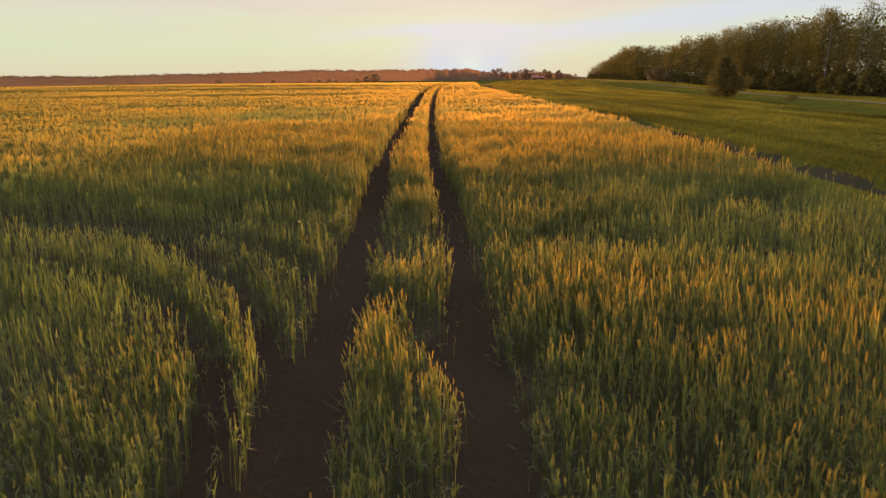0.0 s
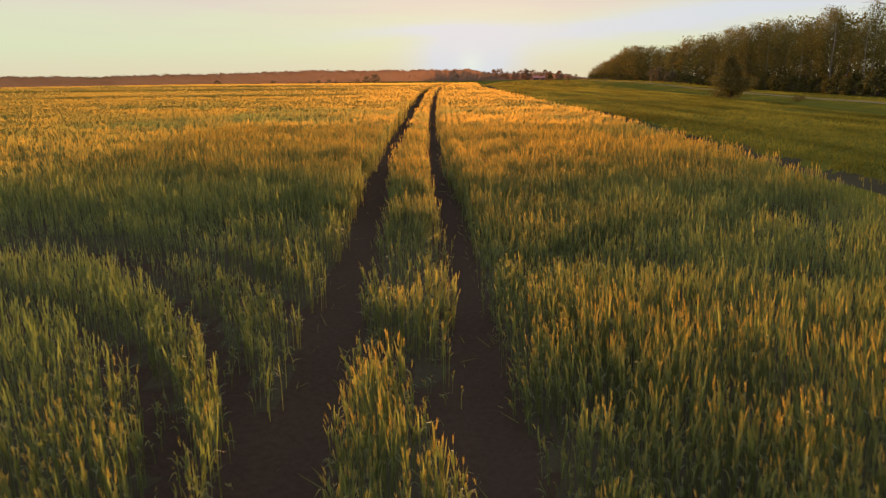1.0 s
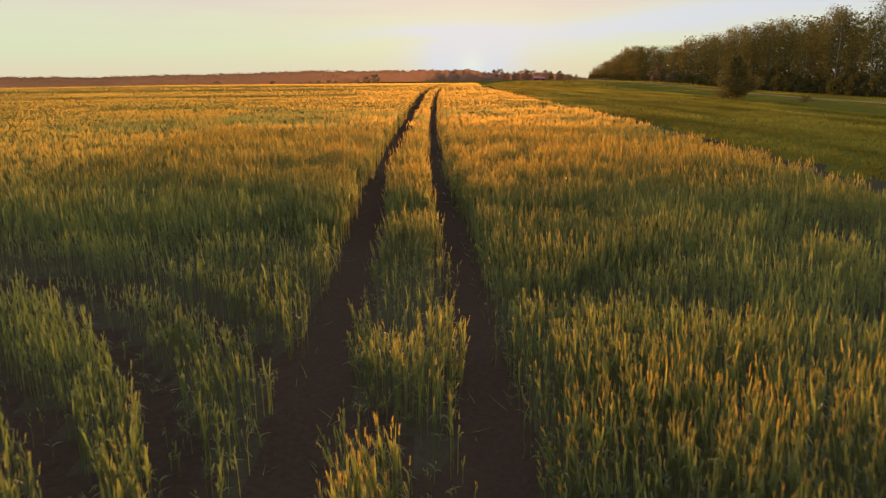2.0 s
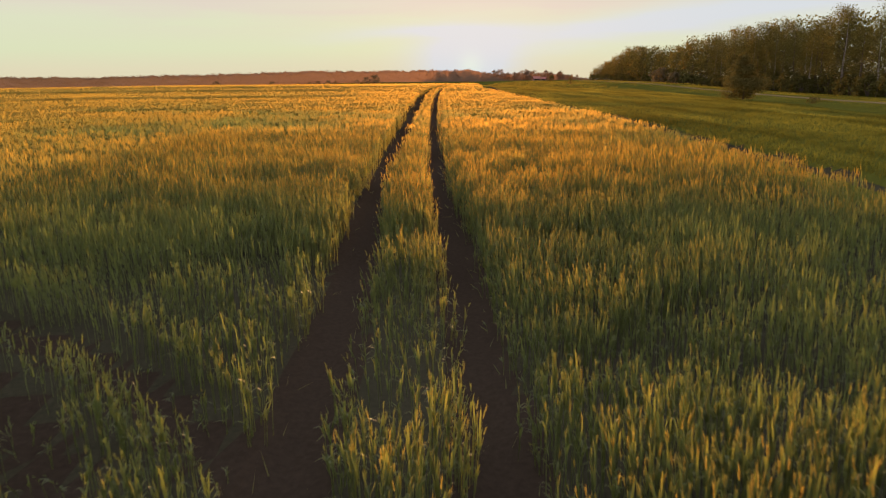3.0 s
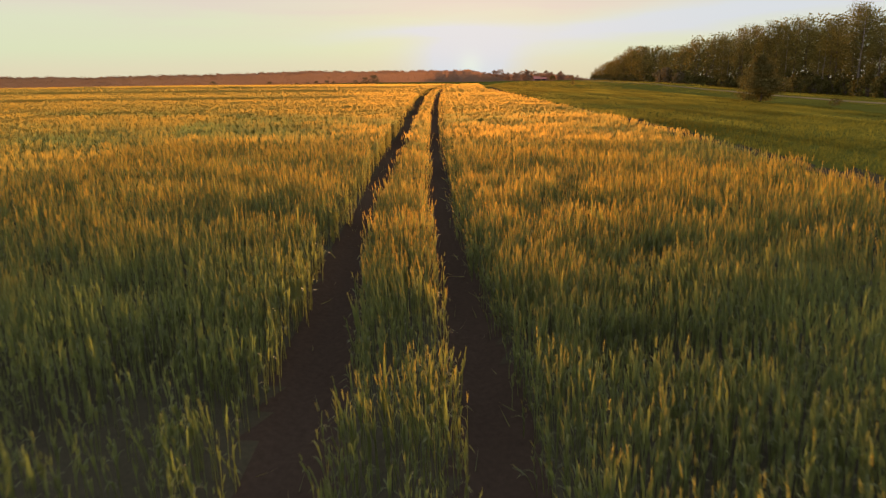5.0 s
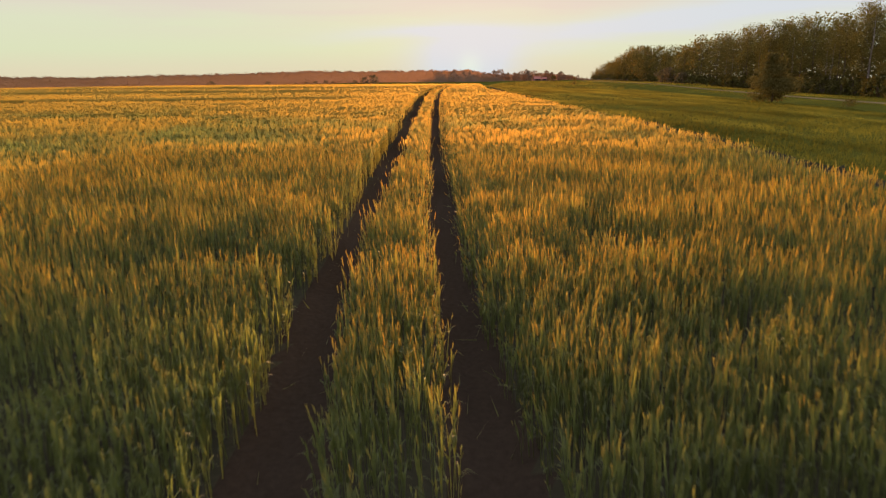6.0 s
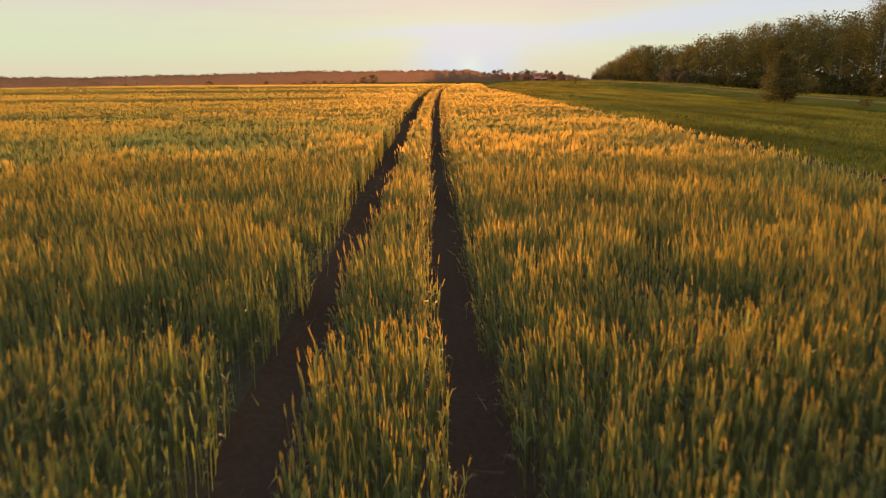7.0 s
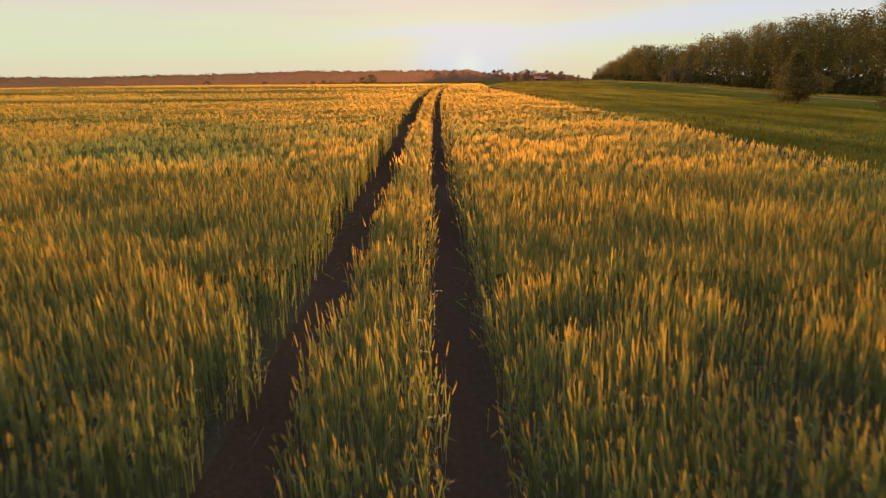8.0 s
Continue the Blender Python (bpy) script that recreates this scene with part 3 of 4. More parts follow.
        tall *= 1 - 0.18 * thin(x, y)
        ripe *= 1 - 0.25 * thin(x, y)
        x, y = x + (mid_x - x) * pull, y + (mid_y - y) * pull
        beside = 1 - step(0.30, 0.60, track)
        tall *= np.where(rng.uniform(size=x.shape) < 0.45 * beside, rng.uniform(0.35, 0.6, x.shape), 1)
        # Left of the tracks less gold, right more: shade and sunlight put into tint.
        of_left = x < np.interp(y, TRACK_Y, LEFT_TRACK_X)
        ripe = np.clip(ripe + np.where(of_left, -0.5 * beside, 0.35 * beside * step(20, 28, y)), 0, 1)
        tall *= 1 - 0.5 * beside * rng.uniform(0, 1, x.shape)
        tall *= np.where(flat < 0.30, rng.uniform(0.25, 0.5, x.shape), 1) * (1 - 0.14 * battered(x, y))
        yaw = rng.uniform(0, 2 * math.pi, x.shape)
        if detail in (0, 3):
            yaw *= 0.12
        bend_x = rng.normal(-0.018, 0.02, x.shape) + 0.07 * (lumps(x, y, 1.6, 41) - 0.5)
        bend_y = rng.normal(-0.01, 0.025, x.shape) + 0.07 * (lumps(x, y, 1.6, 42) - 0.5)
        l, r = np.interp(y, TRACK_Y, LEFT_TRACK_X), np.interp(y, TRACK_Y, RIGHT_TRACK_X)
        inward = np.where(x < (l + r) / 2, np.where(x < l, 1, -1), np.where(x < r, 1, -1))
        bend_x += beside * (0.05 + 0.08 * step(24, 32, y)) * inward * rng.uniform(-0.2, 1, x.shape)
        plant(x, y, detail, wide, ripe, tall, yaw, bend_x, bend_y)
    # the crop beside and behind the start of the way
    for cell, wide, x0, y0, y1 in ((0.24, 2.0, -20, -9, 34), (0.5, 3.0, -42, -26, 52)):
        gx, gy = np.meshgrid(np.arange(x0, 9.0, cell), np.arange(y0, y1, cell))
        x, y = (gx + rng.uniform(-0.5, 0.5, gx.shape) * cell).ravel(), (gy + rng.uniform(-0.5, 0.5, gy.shape) * cell).ravel()
        keep = ((y < 2.5) | (np.abs(x + 0.2) >= 0.585 * (y + 1.6))) & (wheel_track(x, y) > 0.3) & (x < np.interp(y, FIELD_EDGE_Y, FIELD_EDGE_X))
        if cell > 0.3:
            keep &= (x < -20) | (y < -9) | (y > 34)
        x, y = x[keep], y[keep]
        plant(x, y, 0, wide, np.clip(ripe_lit_tone(x, y) + rng.normal(0, 0.2, x.shape), 0, 1), wheat_height(x, y) / 0.85 * rng.uniform(0.85, 1.1, x.shape),
              rng.uniform(0, 6.28, x.shape), rng.normal(-0.012, 0.04, x.shape), rng.normal(-0.02, 0.04, x.shape))
    # trodden stalks on the wheel tracks
    n = 260
    y = rng.uniform(3, 45, n)
    x = np.where(rng.uniform(size=n) < 0.5, np.interp(y, TRACK_Y, LEFT_TRACK_X), np.interp(y, TRACK_Y, RIGHT_TRACK_X)) + rng.choice([-1, 1], n) * rng.normal(0.22, 0.06, n)
    a, long, thick = rng.normal(1.57, 0.7, n), rng.uniform(0.08, 0.3, n), rng.uniform(0.003, 0.006, n)
    dx, dy, low = np.cos(a) * long, np.sin(a) * long, land(x, y) - 0.05
    v = np.stack([np.stack([x - dy / long * thick, y + dx / long * thick, low], 1), np.stack([x + dy / long * thick, y - dx / long * thick, low + 0.01], 1),
                  np.stack([x + dx, y + dy, low + rng.uniform(0.0, 0.14, n)], 1)], 1).reshape(-1, 3)
    c = np.ones((3 * n, 4), np.float32)
    c[:, 0], c[:, 1] = np.repeat(rng.uniform(0, 0.25, n), 3), np.repeat(rng.uniform(0, 1, n), 3)
    take(v.astype(np.float32), np.arange(3 * n, dtype=np.int32).reshape(-1, 3), np.zeros(n, np.int32), c)
    # the closed top of the crop farther off, under the ears
    side_x = np.concatenate([np.arange(-700, -160, 30), np.arange(-160, -8, 3.0), np.arange(-8, 10, 0.6)])
    for xs, ys in ((np.arange(-30, 9, 0.35), np.arange(30, 70, 0.5)), (side_x, np.arange(70, 140, 0.7)), (side_x, np.arange(139.3, 420, 3.0)),
                   (np.arange(-120, -30, 1.5), np.arange(30, 70, 1.5))):
        v, t = sheet(xs, ys, lambda x, y: land(x, y) + (wheat_height(x, y) * (0.34 + 0.50 * step(9, 36, nearest_pass(x, y))) + 0.10 * (lumps(x, y, 0.9, 51) - 0.5)
                     + 0.20 * (hashed(np.round(x * 20).astype(np.int64), np.round(y * 20).astype(np.int64), 53) - 0.5))
                     * step(3.2, 3.8, cross_line(x, y)))
        mid = v[t].mean(1)
        inside = (mid[:, 0] < np.interp(mid[:, 1], FIELD_EDGE_Y, FIELD_EDGE_X) - 0.1) & (wheel_track(mid[:, 0], mid[:, 1]) > 0.6)
        inside &= nearest_pass(mid[:, 0], mid[:, 1]) > 10
        t = t[inside]
        c = np.ones((len(v), 4), np.float32)
        # More gold farther off: far glow and lit tips put into the tint.
        c[:, 0] = np.clip(ripe_lit_tone(v[:, 0], v[:, 1]) * (0.65 + 0.35 * step(30, 80, v[:, 1])), 0, 1)
        c[:, 1] = lumps(v[:, 0], v[:, 1], 1.2, 52)
        take(v.astype(np.float32), t, np.full(len(t), 2), c)
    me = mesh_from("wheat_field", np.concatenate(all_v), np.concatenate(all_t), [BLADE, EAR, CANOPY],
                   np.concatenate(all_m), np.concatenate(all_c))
    ob = new("wheat_field", me)
    return tagged(ob, "ripening green and golden wheat crossed by dark tractor tracks", "wheat", kind="stuff")


# ---- meadow grass ----
def make_grass():
    rng = np.random.default_rng(9)
    vs, ts, base = [], [], 0
    for y0, y1, x1, dense, tall, wide in ((12, 45, 30, 36, 0.15, 0.05), (45, 90, 50, 16, 0.16, 0.07), (90, 200, 78, 5.5, 0.15, 0.15), (200, 420, 92, 0.4, 0.3, 0.5)):
        n = int((y1 - y0) * (x1 - 4) * dense)
        x, y = rng.uniform(4, x1, n), rng.uniform(y0, y1, n)
        keep = (x > np.interp(y, FIELD_EDGE_Y, FIELD_EDGE_X) + 3.3 + 0.6 * lumps(x, y, 2.5, 64) + 0.3 * rng.uniform(-1.5, 1, n)) & (x < 0.62 * (y + 3)) & (np.abs(x - 41.5 - 0.068 * y) > 1.6)
        x, y = x[keep], y[keep]
        n = len(x)
        patch = 0.5 + 0.9 * lumps(x, y, 6.0, 61) * lumps(x, y, 1.5, 62)
        streak = lumps(x - np.interp(y, FIELD_EDGE_Y, FIELD_EDGE_X), y * 0.05, 1.8, 63)
        h = tall * rng.uniform(0.6, 1.2, n) * patch * (0.45 + 0.5 * step(0.3, 0.8, streak) + 0.9 * step(0.35, 0.65, lumps(x / 1.5, y, 11.0, 65)))
        by_road = x - 41.5 - 0.068 * y
        h = h * (1 - 0.65 * step(-12, -9, by_road) * (1 - step(-3, -1.5, by_road)))
        a = rng.uniform(-0.7, 0.7, n)
        g = land(x, y)
        for k in range(3):
            off = rng.normal(0, wide * 1.2, (2, n))
            tip = rng.normal(0, 0.35, (2, n)) * h
            w = wide * rng.uniform(0.35, 0.8, n)
            ca, sa = np.cos(a + k), np.sin(a + k)
            cx, cy = x + off[0], y + off[1]
            v = np.stack([np.stack([cx - ca * w / 2, cy - sa * w / 2, g - 0.02], 1), np.stack([cx + ca * w / 2, cy + sa * w / 2, g - 0.02], 1),
                          np.stack([cx + tip[0], cy + tip[1], g + h * rng.uniform(0.7, 1.1, n)], 1)], 1).reshape(-1, 3)
            vs.append(v), ts.append(np.arange(3 * n).reshape(-1, 3) + base)
            base += 3 * n
    ob = new("meadow_grass", mesh_from("meadow_grass", np.concatenate(vs), np.concatenate(ts), [GRASS]))
    return tagged(ob, "long green meadow grass between the wheat and the wood", "grass", kind="stuff")


# ---- trees and bushes ----
def rhombs(centres, size, rng):
    """Small folded leaves of that size at random turns."""
    n = len(centres)
    a = rng.normal(size=(n, 3))
    a /= np.linalg.norm(a, axis=1)[:, None]
    b = np.cross(a, rng.normal(size=(n, 3)))
    b /= np.linalg.norm(b, axis=1)[:, None]
    s = size * rng.uniform(0.6, 1.3, (n, 1))
    v = np.stack([centres - a * s, centres + b * s * 0.55, centres + a * s, centres - b * s * 0.55], 1).reshape(-1, 3)
    k = np.arange(n)[:, None] * 4
    t = np.concatenate([k + [0, 1, 2], k + [0, 2, 3]])
    return v, t


def limbs(paths):
    """Tapered limbs, each a list of (point, radius)."""
    vs, ts, base = [], [], 0
    for path, sides in paths:
        v, t = tube([np.array(p) for p, r in path], [r for p, r in path], sides)
        vs += v
        ts += [tuple(base + i for i in f) for f in t]
        base += len(v)
    return np.array(vs), np.array(ts)


def part(name, me, parent, label=""):
    ob = new(name, me)
    ob.parent = parent
    return tagged(ob, label)


def tree_kind(seed, tall, girth, leaves, leaf, bark, bare=0.28, slim=1.0, skin=None, pointed=False):
    """A broadleaved tree: the meshes of its trunk with limbs and of its crown."""
    rng = np.random.default_rng(seed)
    sway = rng.normal(0, 0.25, (6, 2)).cumsum(0) * 0.5
    sway -= sway[0]
    stem = [((sway[i, 0], sway[i, 1], tall * (0.0, 0.2, 0.4, 0.6, 0.8, 0.95)[i]), girth * (1.25, 0.9, 0.72, 0.5, 0.28, 0.06)[i]) for i in range(6)]
    paths, centres, weights = [(stem, 7)], [], []
    for k in range(22):
        u = bare + (0.97 - bare) * (k + rng.uniform(0, 1)) / 22
        z = tall * u
        sx, sy = np.interp(z, [p[2] for p, r in stem], sway[:, 0]), np.interp(z, [p[2] for p, r in stem], sway[:, 1])
        a = k * 2.4 + rng.uniform(-0.5, 0.5)
        full = math.sin(math.pi * min(1, max(0.12, (u - bare + 0.12) / (1.12 - bare)))) ** 0.6
        if pointed:
            full = 1.3 * (1 - u) ** 1.0 * min(1.0, (u + 0.3) / 0.42) + 0.08
        reach = tall * 0.20 * slim * full * rng.uniform(0.7, 1.25)
        rise = reach * rng.uniform(0.25, 0.8)
        mid = (sx + math.cos(a) * reach * 0.5, sy + math.sin(a) * reach * 0.5, z + rise * 0.6)
        end = (sx + math.cos(a) * reach, sy + math.sin(a) * reach, z + rise)
        r = girth * 0.35 * (1.1 - u)
        paths.append(([((sx, sy, z), r), (mid, r * 0.6), (end, r * 0.2)], 4))
        for q, w in ((mid, 0.8), (end, 1.0), ((end[0] * 0.9, end[1] * 0.9, end[2] - reach * 0.35), 0.8)):
            centres.append(q), weights.append(w * (0.4 + full))
    centres.append((sway[5, 0], sway[5, 1], tall * 0.97)), weights.append(0.7)
    centres, weights = np.array(centres), np.array(weights)
    pick = rng.choice(len(centres), leaves, p=weights / weights.sum())
    spread = tall * 0.038 * (0.6 + weights[pick])[:, None] * np.array([slim, slim, 0.85])
    where = centres[pick] + np.clip(rng.normal(0, 1, (leaves, 3)), -1.25, 1.25) * spread
    where[:, 2] = np.clip(where[:, 2], min(tall * bare * 0.6, 0.6) if bare > 0.02 else 0.08, tall * 1.04)
    bv, bt = limbs(paths)
    lv, lt = rhombs(where, leaf, rng)
    crown = mesh_from("crown", lv, lt, [skin or CROWN], smooth=True)
    middle = 0.5 * np.repeat(centres[pick], 4, 0) + 0.5 * np.array([0, 0, tall * 0.5])
    return mesh_from("trunk", bv, bt, [bark], smooth=True), soft_normals(crown, middle)


def place_tree(kind, x, y, scale, yaw, label, group, name="tree", category="tree"):
    base = new(name)
    base.matrix_world = Matrix.Translation((x, y, float(land(x, y)) - 0.05)) @ Matrix.Rotation(yaw, 4, "Z") @ Matrix.Diagonal((scale[0], scale[0], scale[1], 1))
    part("trunk", kind[0], base)
    part("crown", kind[1], base)
    return tagged(base, label, category, group)


def wood_edge(y):
    return 58.0 + 0.078 * y


def make_wood():
    rng = np.random.default_rng(23)
    near = [tree_kind(40 + k, 14, 0.15, 4700, 0.108, BIRCH if k % 3 == 0 else BARK, 0.24, 0.85) for k in range(7)]
    inner = [tree_kind(80 + k, 14, 0.15, 520, 0.28, BARK, 0.05, 1.0) for k in range(5)]
    far = [tree_kind(60 + k, 14, 0.16, 780, 0.28, BARK, 0.12, 0.95) for k in range(4)]
    y = 86.0
    while y < 548:
        close = y < 230
        for row in range(3 if close else 2):
            gap = row * 4.2
            px = wood_edge(y) + gap + rng.uniform(-1.2, 1.2)
            py = y + rng.uniform(-1.2, 1.2)
            kinds = (inner if row else near) if close else far
            k = rng.integers(0, len(kinds))
            grown = rng.uniform(0.78, 1.16) * (0.96 + 0.10 * float(lumps(y, row * 7.0, 26, 71)))
            grown *= float(np.interp(y, [100, 150, 220, 330, 380, 430, 475, 510, 548], [0.80, 0.98, 0.95, 0.90, 0.97, 0.86, 0.82, 0.58, 0.34]))
            birch = close and not row and k % 3 == 0
            place_tree(kinds[k], px, py, (grown * rng.uniform(0.9, 1.15), grown), rng.uniform(0, 6.28),
                       "tall birch with a pale trunk and backlit green crown" if birch else "tall dark broadleaved tree in the row of the wood",
                       "trees of the wood")
        y += 3.6 if close else 5.2


def bush_kind(seed, tall, wide, leaves, leaf, cone=False, skin=BUSH):
    """A bush or young tree, leafy to the ground."""
    rng = np.random.default_rng(seed)
    paths, where = [], []
    for k in range(9):
        a, out = k * 2.4, wide * 0.5 * rng.uniform(0.2, 0.75) * (0.35 if cone else 1)
        top = tall * rng.uniform(0.6, 0.95)
        paths.append(([((0.05 * math.cos(a), 0.05 * math.sin(a), 0), 0.05), ((out * 0.5 * math.cos(a), out * 0.5 * math.sin(a), top * 0.5), 0.035),
                       ((out * math.cos(a), out * math.sin(a), top), 0.01)], 4))
    clumps = 260 if cone else 60
    for k in range(clumps):
        u = rng.uniform(0.02, 1.0) ** (1.1 if cone else 0.8)
        full = min(1.0, (u + 0.5) / 0.65) * (1 - u) ** 0.65 * 1.2 if cone else math.sqrt(max(0.0, 1 - (1.25 * u - 0.35) ** 2 / 0.82))
        a, r = rng.uniform(0, 6.28), wide * 0.5 * full * math.sqrt(rng.uniform(0.02 if cone else 0.15, 1.0))
        c = np.array([r * math.cos(a), r * math.sin(a), tall * u * 0.96])
        m = leaves // clumps
        where.append(c + np.clip(rng.normal(0, 1, (m, 3)), -1.6, 1.6) * tall * (0.05 if cone else 0.055))
    where = np.concatenate(where)
    where[:, 2] = np.abs(where[:, 2]) + 0.05
    bv, bt = limbs(paths)
    lv, lt = rhombs(where, leaf, rng)
    foliage = soft_normals(mesh_from("foliage", lv, lt, [skin], smooth=True), np.array([0, 0, tall * 0.35]))
    return mesh_from("stem", bv, bt, [BARK], smooth=True), foliage


def place_bush(kind, x, y, scale, label, name="bush", category="bush", group="", yaw=0.0):
    base = new(name)
    base.matrix_world = Matrix.Translation((x, y, float(land(x, y)) - 0.05)) @ Matrix.Rotation(yaw, 4, "Z") @ Matrix.Diagonal((scale, scale, scale, 1))
    part("stem", kind[0], base)
    part("foliage", kind[1], base)
    return tagged(base, label, category, group)


def make_bushes():
    rng = np.random.default_rng(31)
    young = tree_kind(17, 5.4, 0.08, 14000, 0.095, BARK, 0.01, 1.7, YOUNG_LEAF, pointed=True)
    place_tree(young, 37.0, 103.0, (1.0, 1.0), 0.6, "dark young tree standing alone in the meadow", "", "young_tree", "tree")
    round_big = bush_kind(2, 6.0, 7.5, 2200, 0.24, skin=SHRUB)
    round_low = bush_kind(3, 2.4, 3.2, 700, 0.16)
    far_round = bush_kind(4, 4.0, 4.6, 300, 0.35)
    for x, y, s in ((77.0, 284.0, 1.0), (75.0, 262.0, 0.72), (80.0, 303.0, 0.9)):
        place_bush(round_big, x, y, s, "broad rounded shrub before the wood", "shrub", "shrub", "shrubs before the wood", x)
    y = 92.0
    while y < 230:
        place_bush(round_low, wood_edge(y) - rng.uniform(0.3, 2.2), y, rng.uniform(1.0, 1.7), "low leafy undergrowth bush at the edge of the wood",
                   "undergrowth_bush", "bush", "undergrowth of the wood", y)
        y += rng.uniform(2.4, 4.4)
    while y < 540:
        place_bush(far_round, wood_edge(y) - rng.uniform(0.2, 2.0), y, rng.uniform(0.6, 1.0), "low leafy undergrowth bush at the edge of the wood",
                   "undergrowth_bush", "bush", "undergrowth of the wood", y)
        y += rng.uniform(4.0, 7.0)
    low_bush = bush_kind(5, 0.9, 2.8, 500, 0.10)
    place_bush(low_bush, 45.0, 101.0, 0.65, "low dark weedy bush on the meadow bank", "low_bush", "bush", "low bushes on the bank", 0.4)
    place_bush(low_bush, 43.0, 97.5, 0.5, "low dark weedy bush on the meadow bank", "low_bush", "bush", "low bushes on the bank", 2.0)
    upright = bush_kind(7, 2.6, 1.6, 500, 0.14, cone=True, skin=CROWN)
    place_bush(upright, 41.0, 263.0, 1.0, "small dark upright bush on the meadow", "small_bush", "bush")
    place_bush(far_round, 58.6, 437.0, 0.8, "rounded dark bush near the far houses", "small_bush", "bush")
    field_round = bush_kind(6, 4.0, 4.6, 300, 0.35, skin=SHRUB)
    for x, y, s in ((-129, 447, 1.35), (-93, 427, 1.05), (-46, 520, 1.9), (-52, 524, 1.5), (-60, 540, 1.0), (-69, 500, 0.95), (-74, 503, 1.1), (-80, 500, 1.05), (-86, 502, 0.9), (-92, 499, 0.85)):
        place_bush(field_round, x, y, s * 0.92, "lone dark bush beyond the edge of the field", "field_bush", "bush", "bushes beyond the field", x)


def make_far_woods():
    """The long lines of woods on the skyline: closed crowns, with loose leaves along their tops."""
    rng = np.random.default_rng(37)
    vs, ts, leaves, base = [], [], [], 0
    # from x to x, distance, height, size of the crowns, raggedness, seed
    for x0, x1, y0, tall, crown, rough, seed in ((-480, 62, 676, 9.6, 5.0, 0.10, 81), (-20, 152, 752, 6.2, 3.4, 0.30, 84)):
        def top(x, y):
            slow = 0.86 + 0.28 * lumps(x, 0 * y, 60, seed) - (0.45 * step(100, 130, x) if x1 > 100 else 0.0)
            return tall * (slow + rough * (lumps(x, y, crown, seed + 1) - 0.5) + 0.6 * rough * (lumps(x, y, crown * 0.4, seed + 2) - 0.5)) * step(0, 8, x - x0) * (1 - step(-45, 0, x - x1))

        v, t = sheet(np.arange(x0, x1, 0.9), np.arange(y0 - 4, y0 + 1, 0.5), lambda x, y: land(x, y) - 0.4 + top(x, y) * step(-3.5, 0.4, y - y0)
                     * (0.94 + 0.12 * lumps(x, y * 0.7, 2.2, seed + 3)))
        vs.append(v), ts.append(t + base)
        base += len(v)
        n = int((x1 - x0) * 50)
        x, y = rng.uniform(x0, x1, n), y0 + rng.uniform(-3.6, 0.6, n)
        leaves.append(np.stack([x, y - 0.3, land(x, y) - 0.4 + top(x, y) * step(-3.5, 0.4, y - y0) * rng.uniform(0.9, 1.06 + 0.25 * rough, n)], 1))
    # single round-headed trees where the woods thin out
    kinds = [bush_kind(120 + k, 10, (8.0, 6.5, 9.5, 7.0)[k], 900, 0.42, skin=HAZED_FAR) for k in range(4)]
    x = -4.0
    while x < 124:
        grown = rng.uniform(0.72, 1.10) * float(np.interp(x, [0, 90, 108, 124], [0.95, 1.0, 0.62, 0.35]))
        place_bush(kinds[rng.integers(0, 4)], x, 700 + rng.uniform(-9, 9), grown, "hazy round-headed tree far off on the skyline", "tree", "tree", "trees on the skyline", rng.uniform(0, 6.28))
        x += rng.uniform(2.6, 6.0)
    v, t = rhombs(np.concatenate(leaves), 0.40, rng)
    vs.append(v), ts.append(t + base)
    ob = new("far_woods", mesh_from("far_woods", np.concatenate(vs), np.concatenate(ts), [HAZED_FAR], smooth=True))
    return tagged(ob, "long hazy line of woods on the skyline", "woods", kind="stuff")


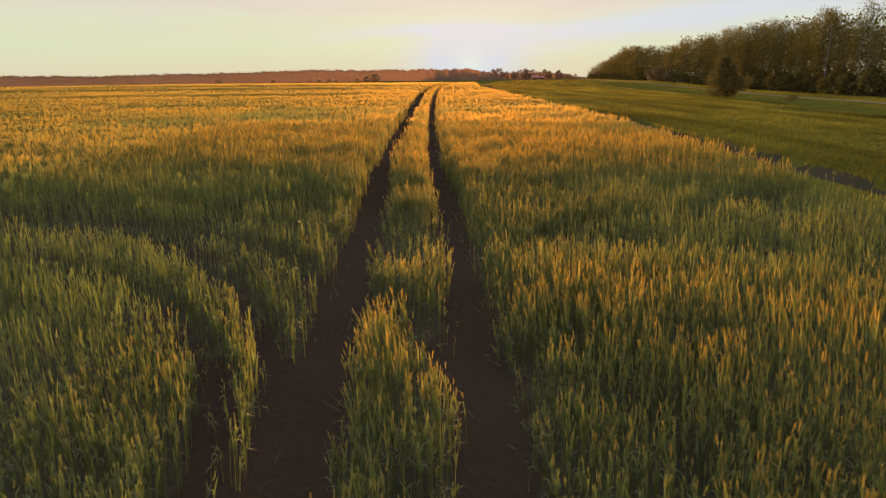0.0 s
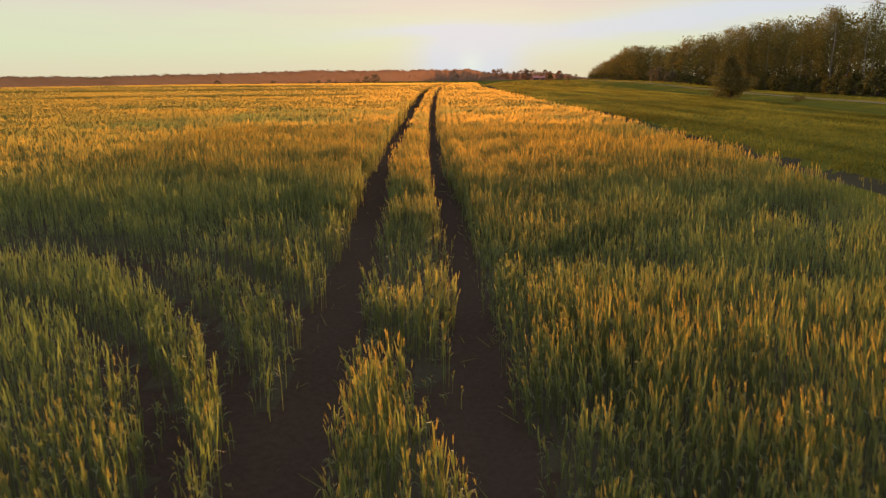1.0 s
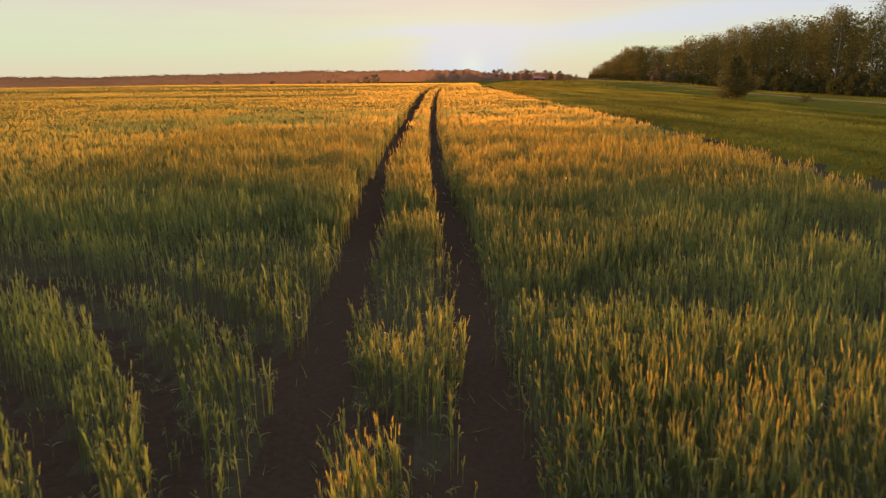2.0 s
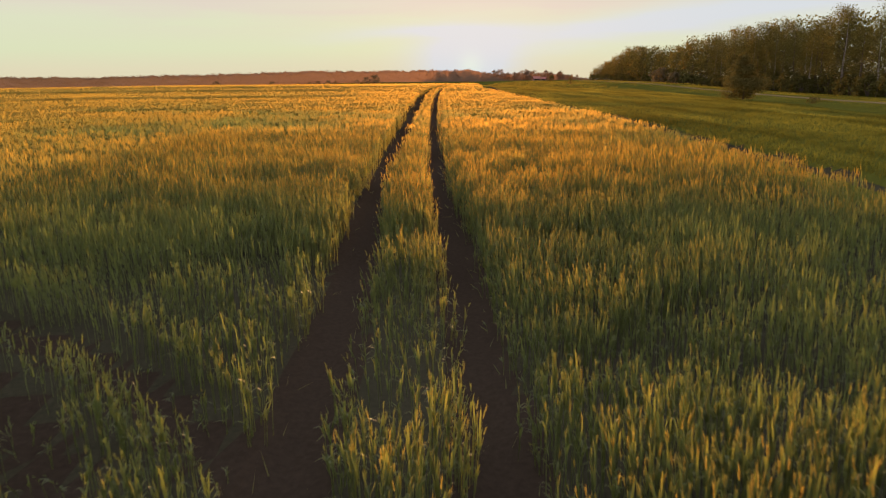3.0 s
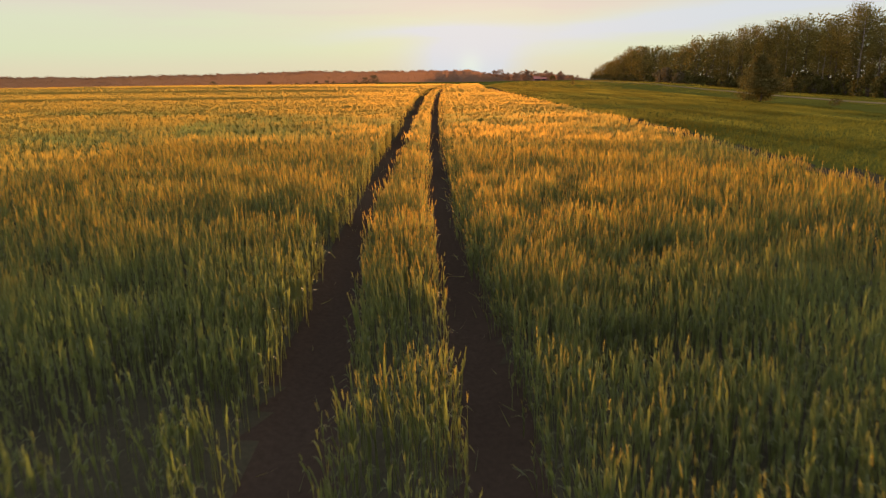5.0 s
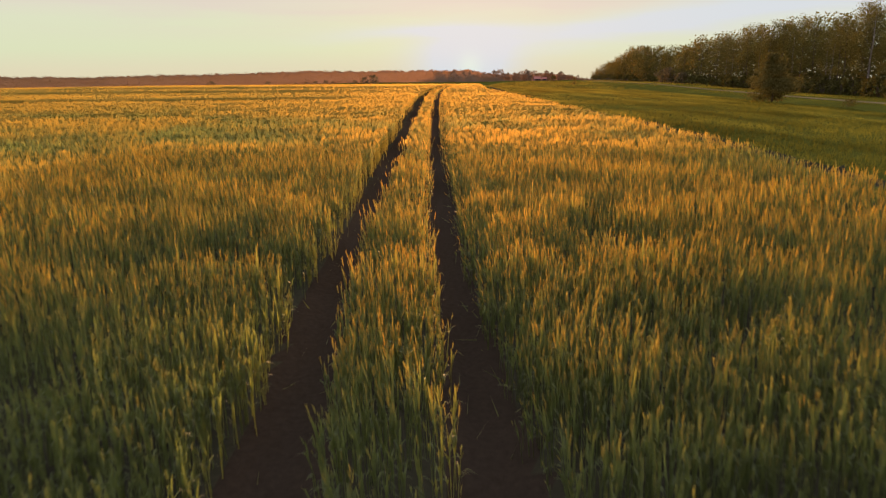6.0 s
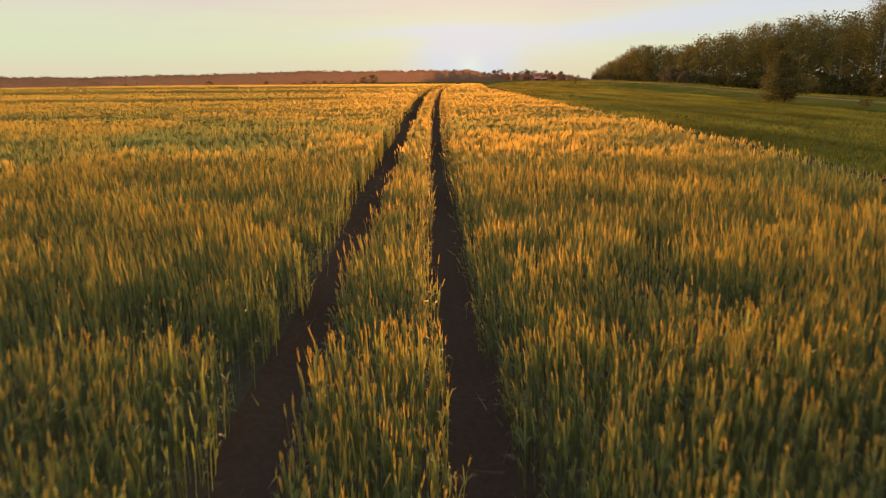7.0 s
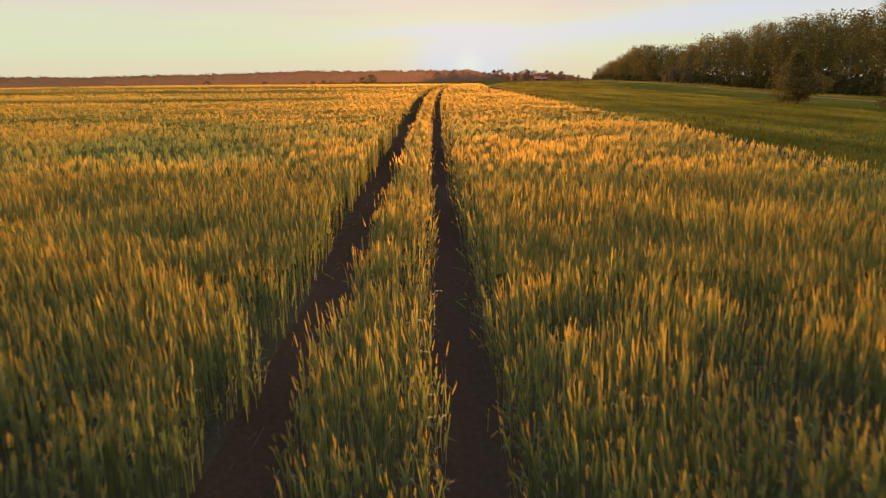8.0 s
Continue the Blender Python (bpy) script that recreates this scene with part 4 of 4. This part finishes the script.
def box(x0, y0, z0, x1, y1, z1):
    v = np.array([(x, y, z) for z in (z0, z1) for y in (y0, y1) for x in (x0, x1)], float)
    q = ((0, 2, 3, 1), (4, 5, 7, 6), (0, 1, 5, 4), (2, 6, 7, 3), (0, 4, 6, 2), (1, 3, 7, 5))
    return v, [t for a, b, c, d in q for t in ((a, b, c), (a, c, d))]


def make_house(x, y, length, deep, eaves, ridge, yaw, label):
    house = new("house")
    house.matrix_world = Matrix.Translation((x, y, float(land(x, y)))) @ Matrix.Rotation(yaw, 4, "Z")
    h, d = length / 2, deep / 2
    v = [(-h, -d, -0.5), (h, -d, -0.5), (h, d, -0.5), (-h, d, -0.5), (-h, -d, eaves), (h, -d, eaves), (h, d, eaves), (-h, d, eaves), (-h, 0, ridge), (h, 0, ridge)]
    t = [(0, 1, 5), (0, 5, 4), (2, 3, 7), (2, 7, 6), (1, 2, 6), (1, 6, 5), (3, 0, 4), (3, 4, 7), (4, 7, 8), (5, 9, 6)]
    part("wall", mesh_from("wall", v, t, [WALL]), house)
    rv, rt = [], []
    for s in (-1, 1):
        top, low = ridge + 0.05, eaves - 0.2
        k = len(rv)
        for lift in (0.05, 0.22):
            rv += [(-h - 0.4, 0, top + lift), (h + 0.4, 0, top + lift), (h + 0.4, s * (d + 0.5), low + lift), (-h - 0.4, s * (d + 0.5), low + lift)]
        for a, b, c, e in ((0, 1, 2, 3), (4, 7, 6, 5), (0, 4, 5, 1), (1, 5, 6, 2), (2, 6, 7, 3), (3, 7, 4, 0)):
            rt += [(k + a, k + b, k + c), (k + a, k + c, k + e)]
    part("roof", mesh_from("roof", rv, rt, [ROOF]), house, "rust-red pitched roof")
    for wx in (-h * 0.55, 0.0, h * 0.55):
        wv, wt = box(wx - 0.5, -d - 0.04, 0.9, wx + 0.5, -d + 0.05, 2.1)
        part("window", mesh_from("window", wv, wt, [PANE]), house)
    return tagged(house, label, "house", "far houses")


make_ground()
make_road()
make_wheat()
make_grass()
make_wood()
make_bushes()
make_far_woods()
make_house(72.0, 625.0, 5.0, 4.0, 2.1, 3.7, 0.15, "small far farmhouse with a rust-red roof")
make_house(79.0, 634.0, 3.2, 3.0, 2.0, 3.1, -0.3, "small pale far outbuilding beside the farmhouse")
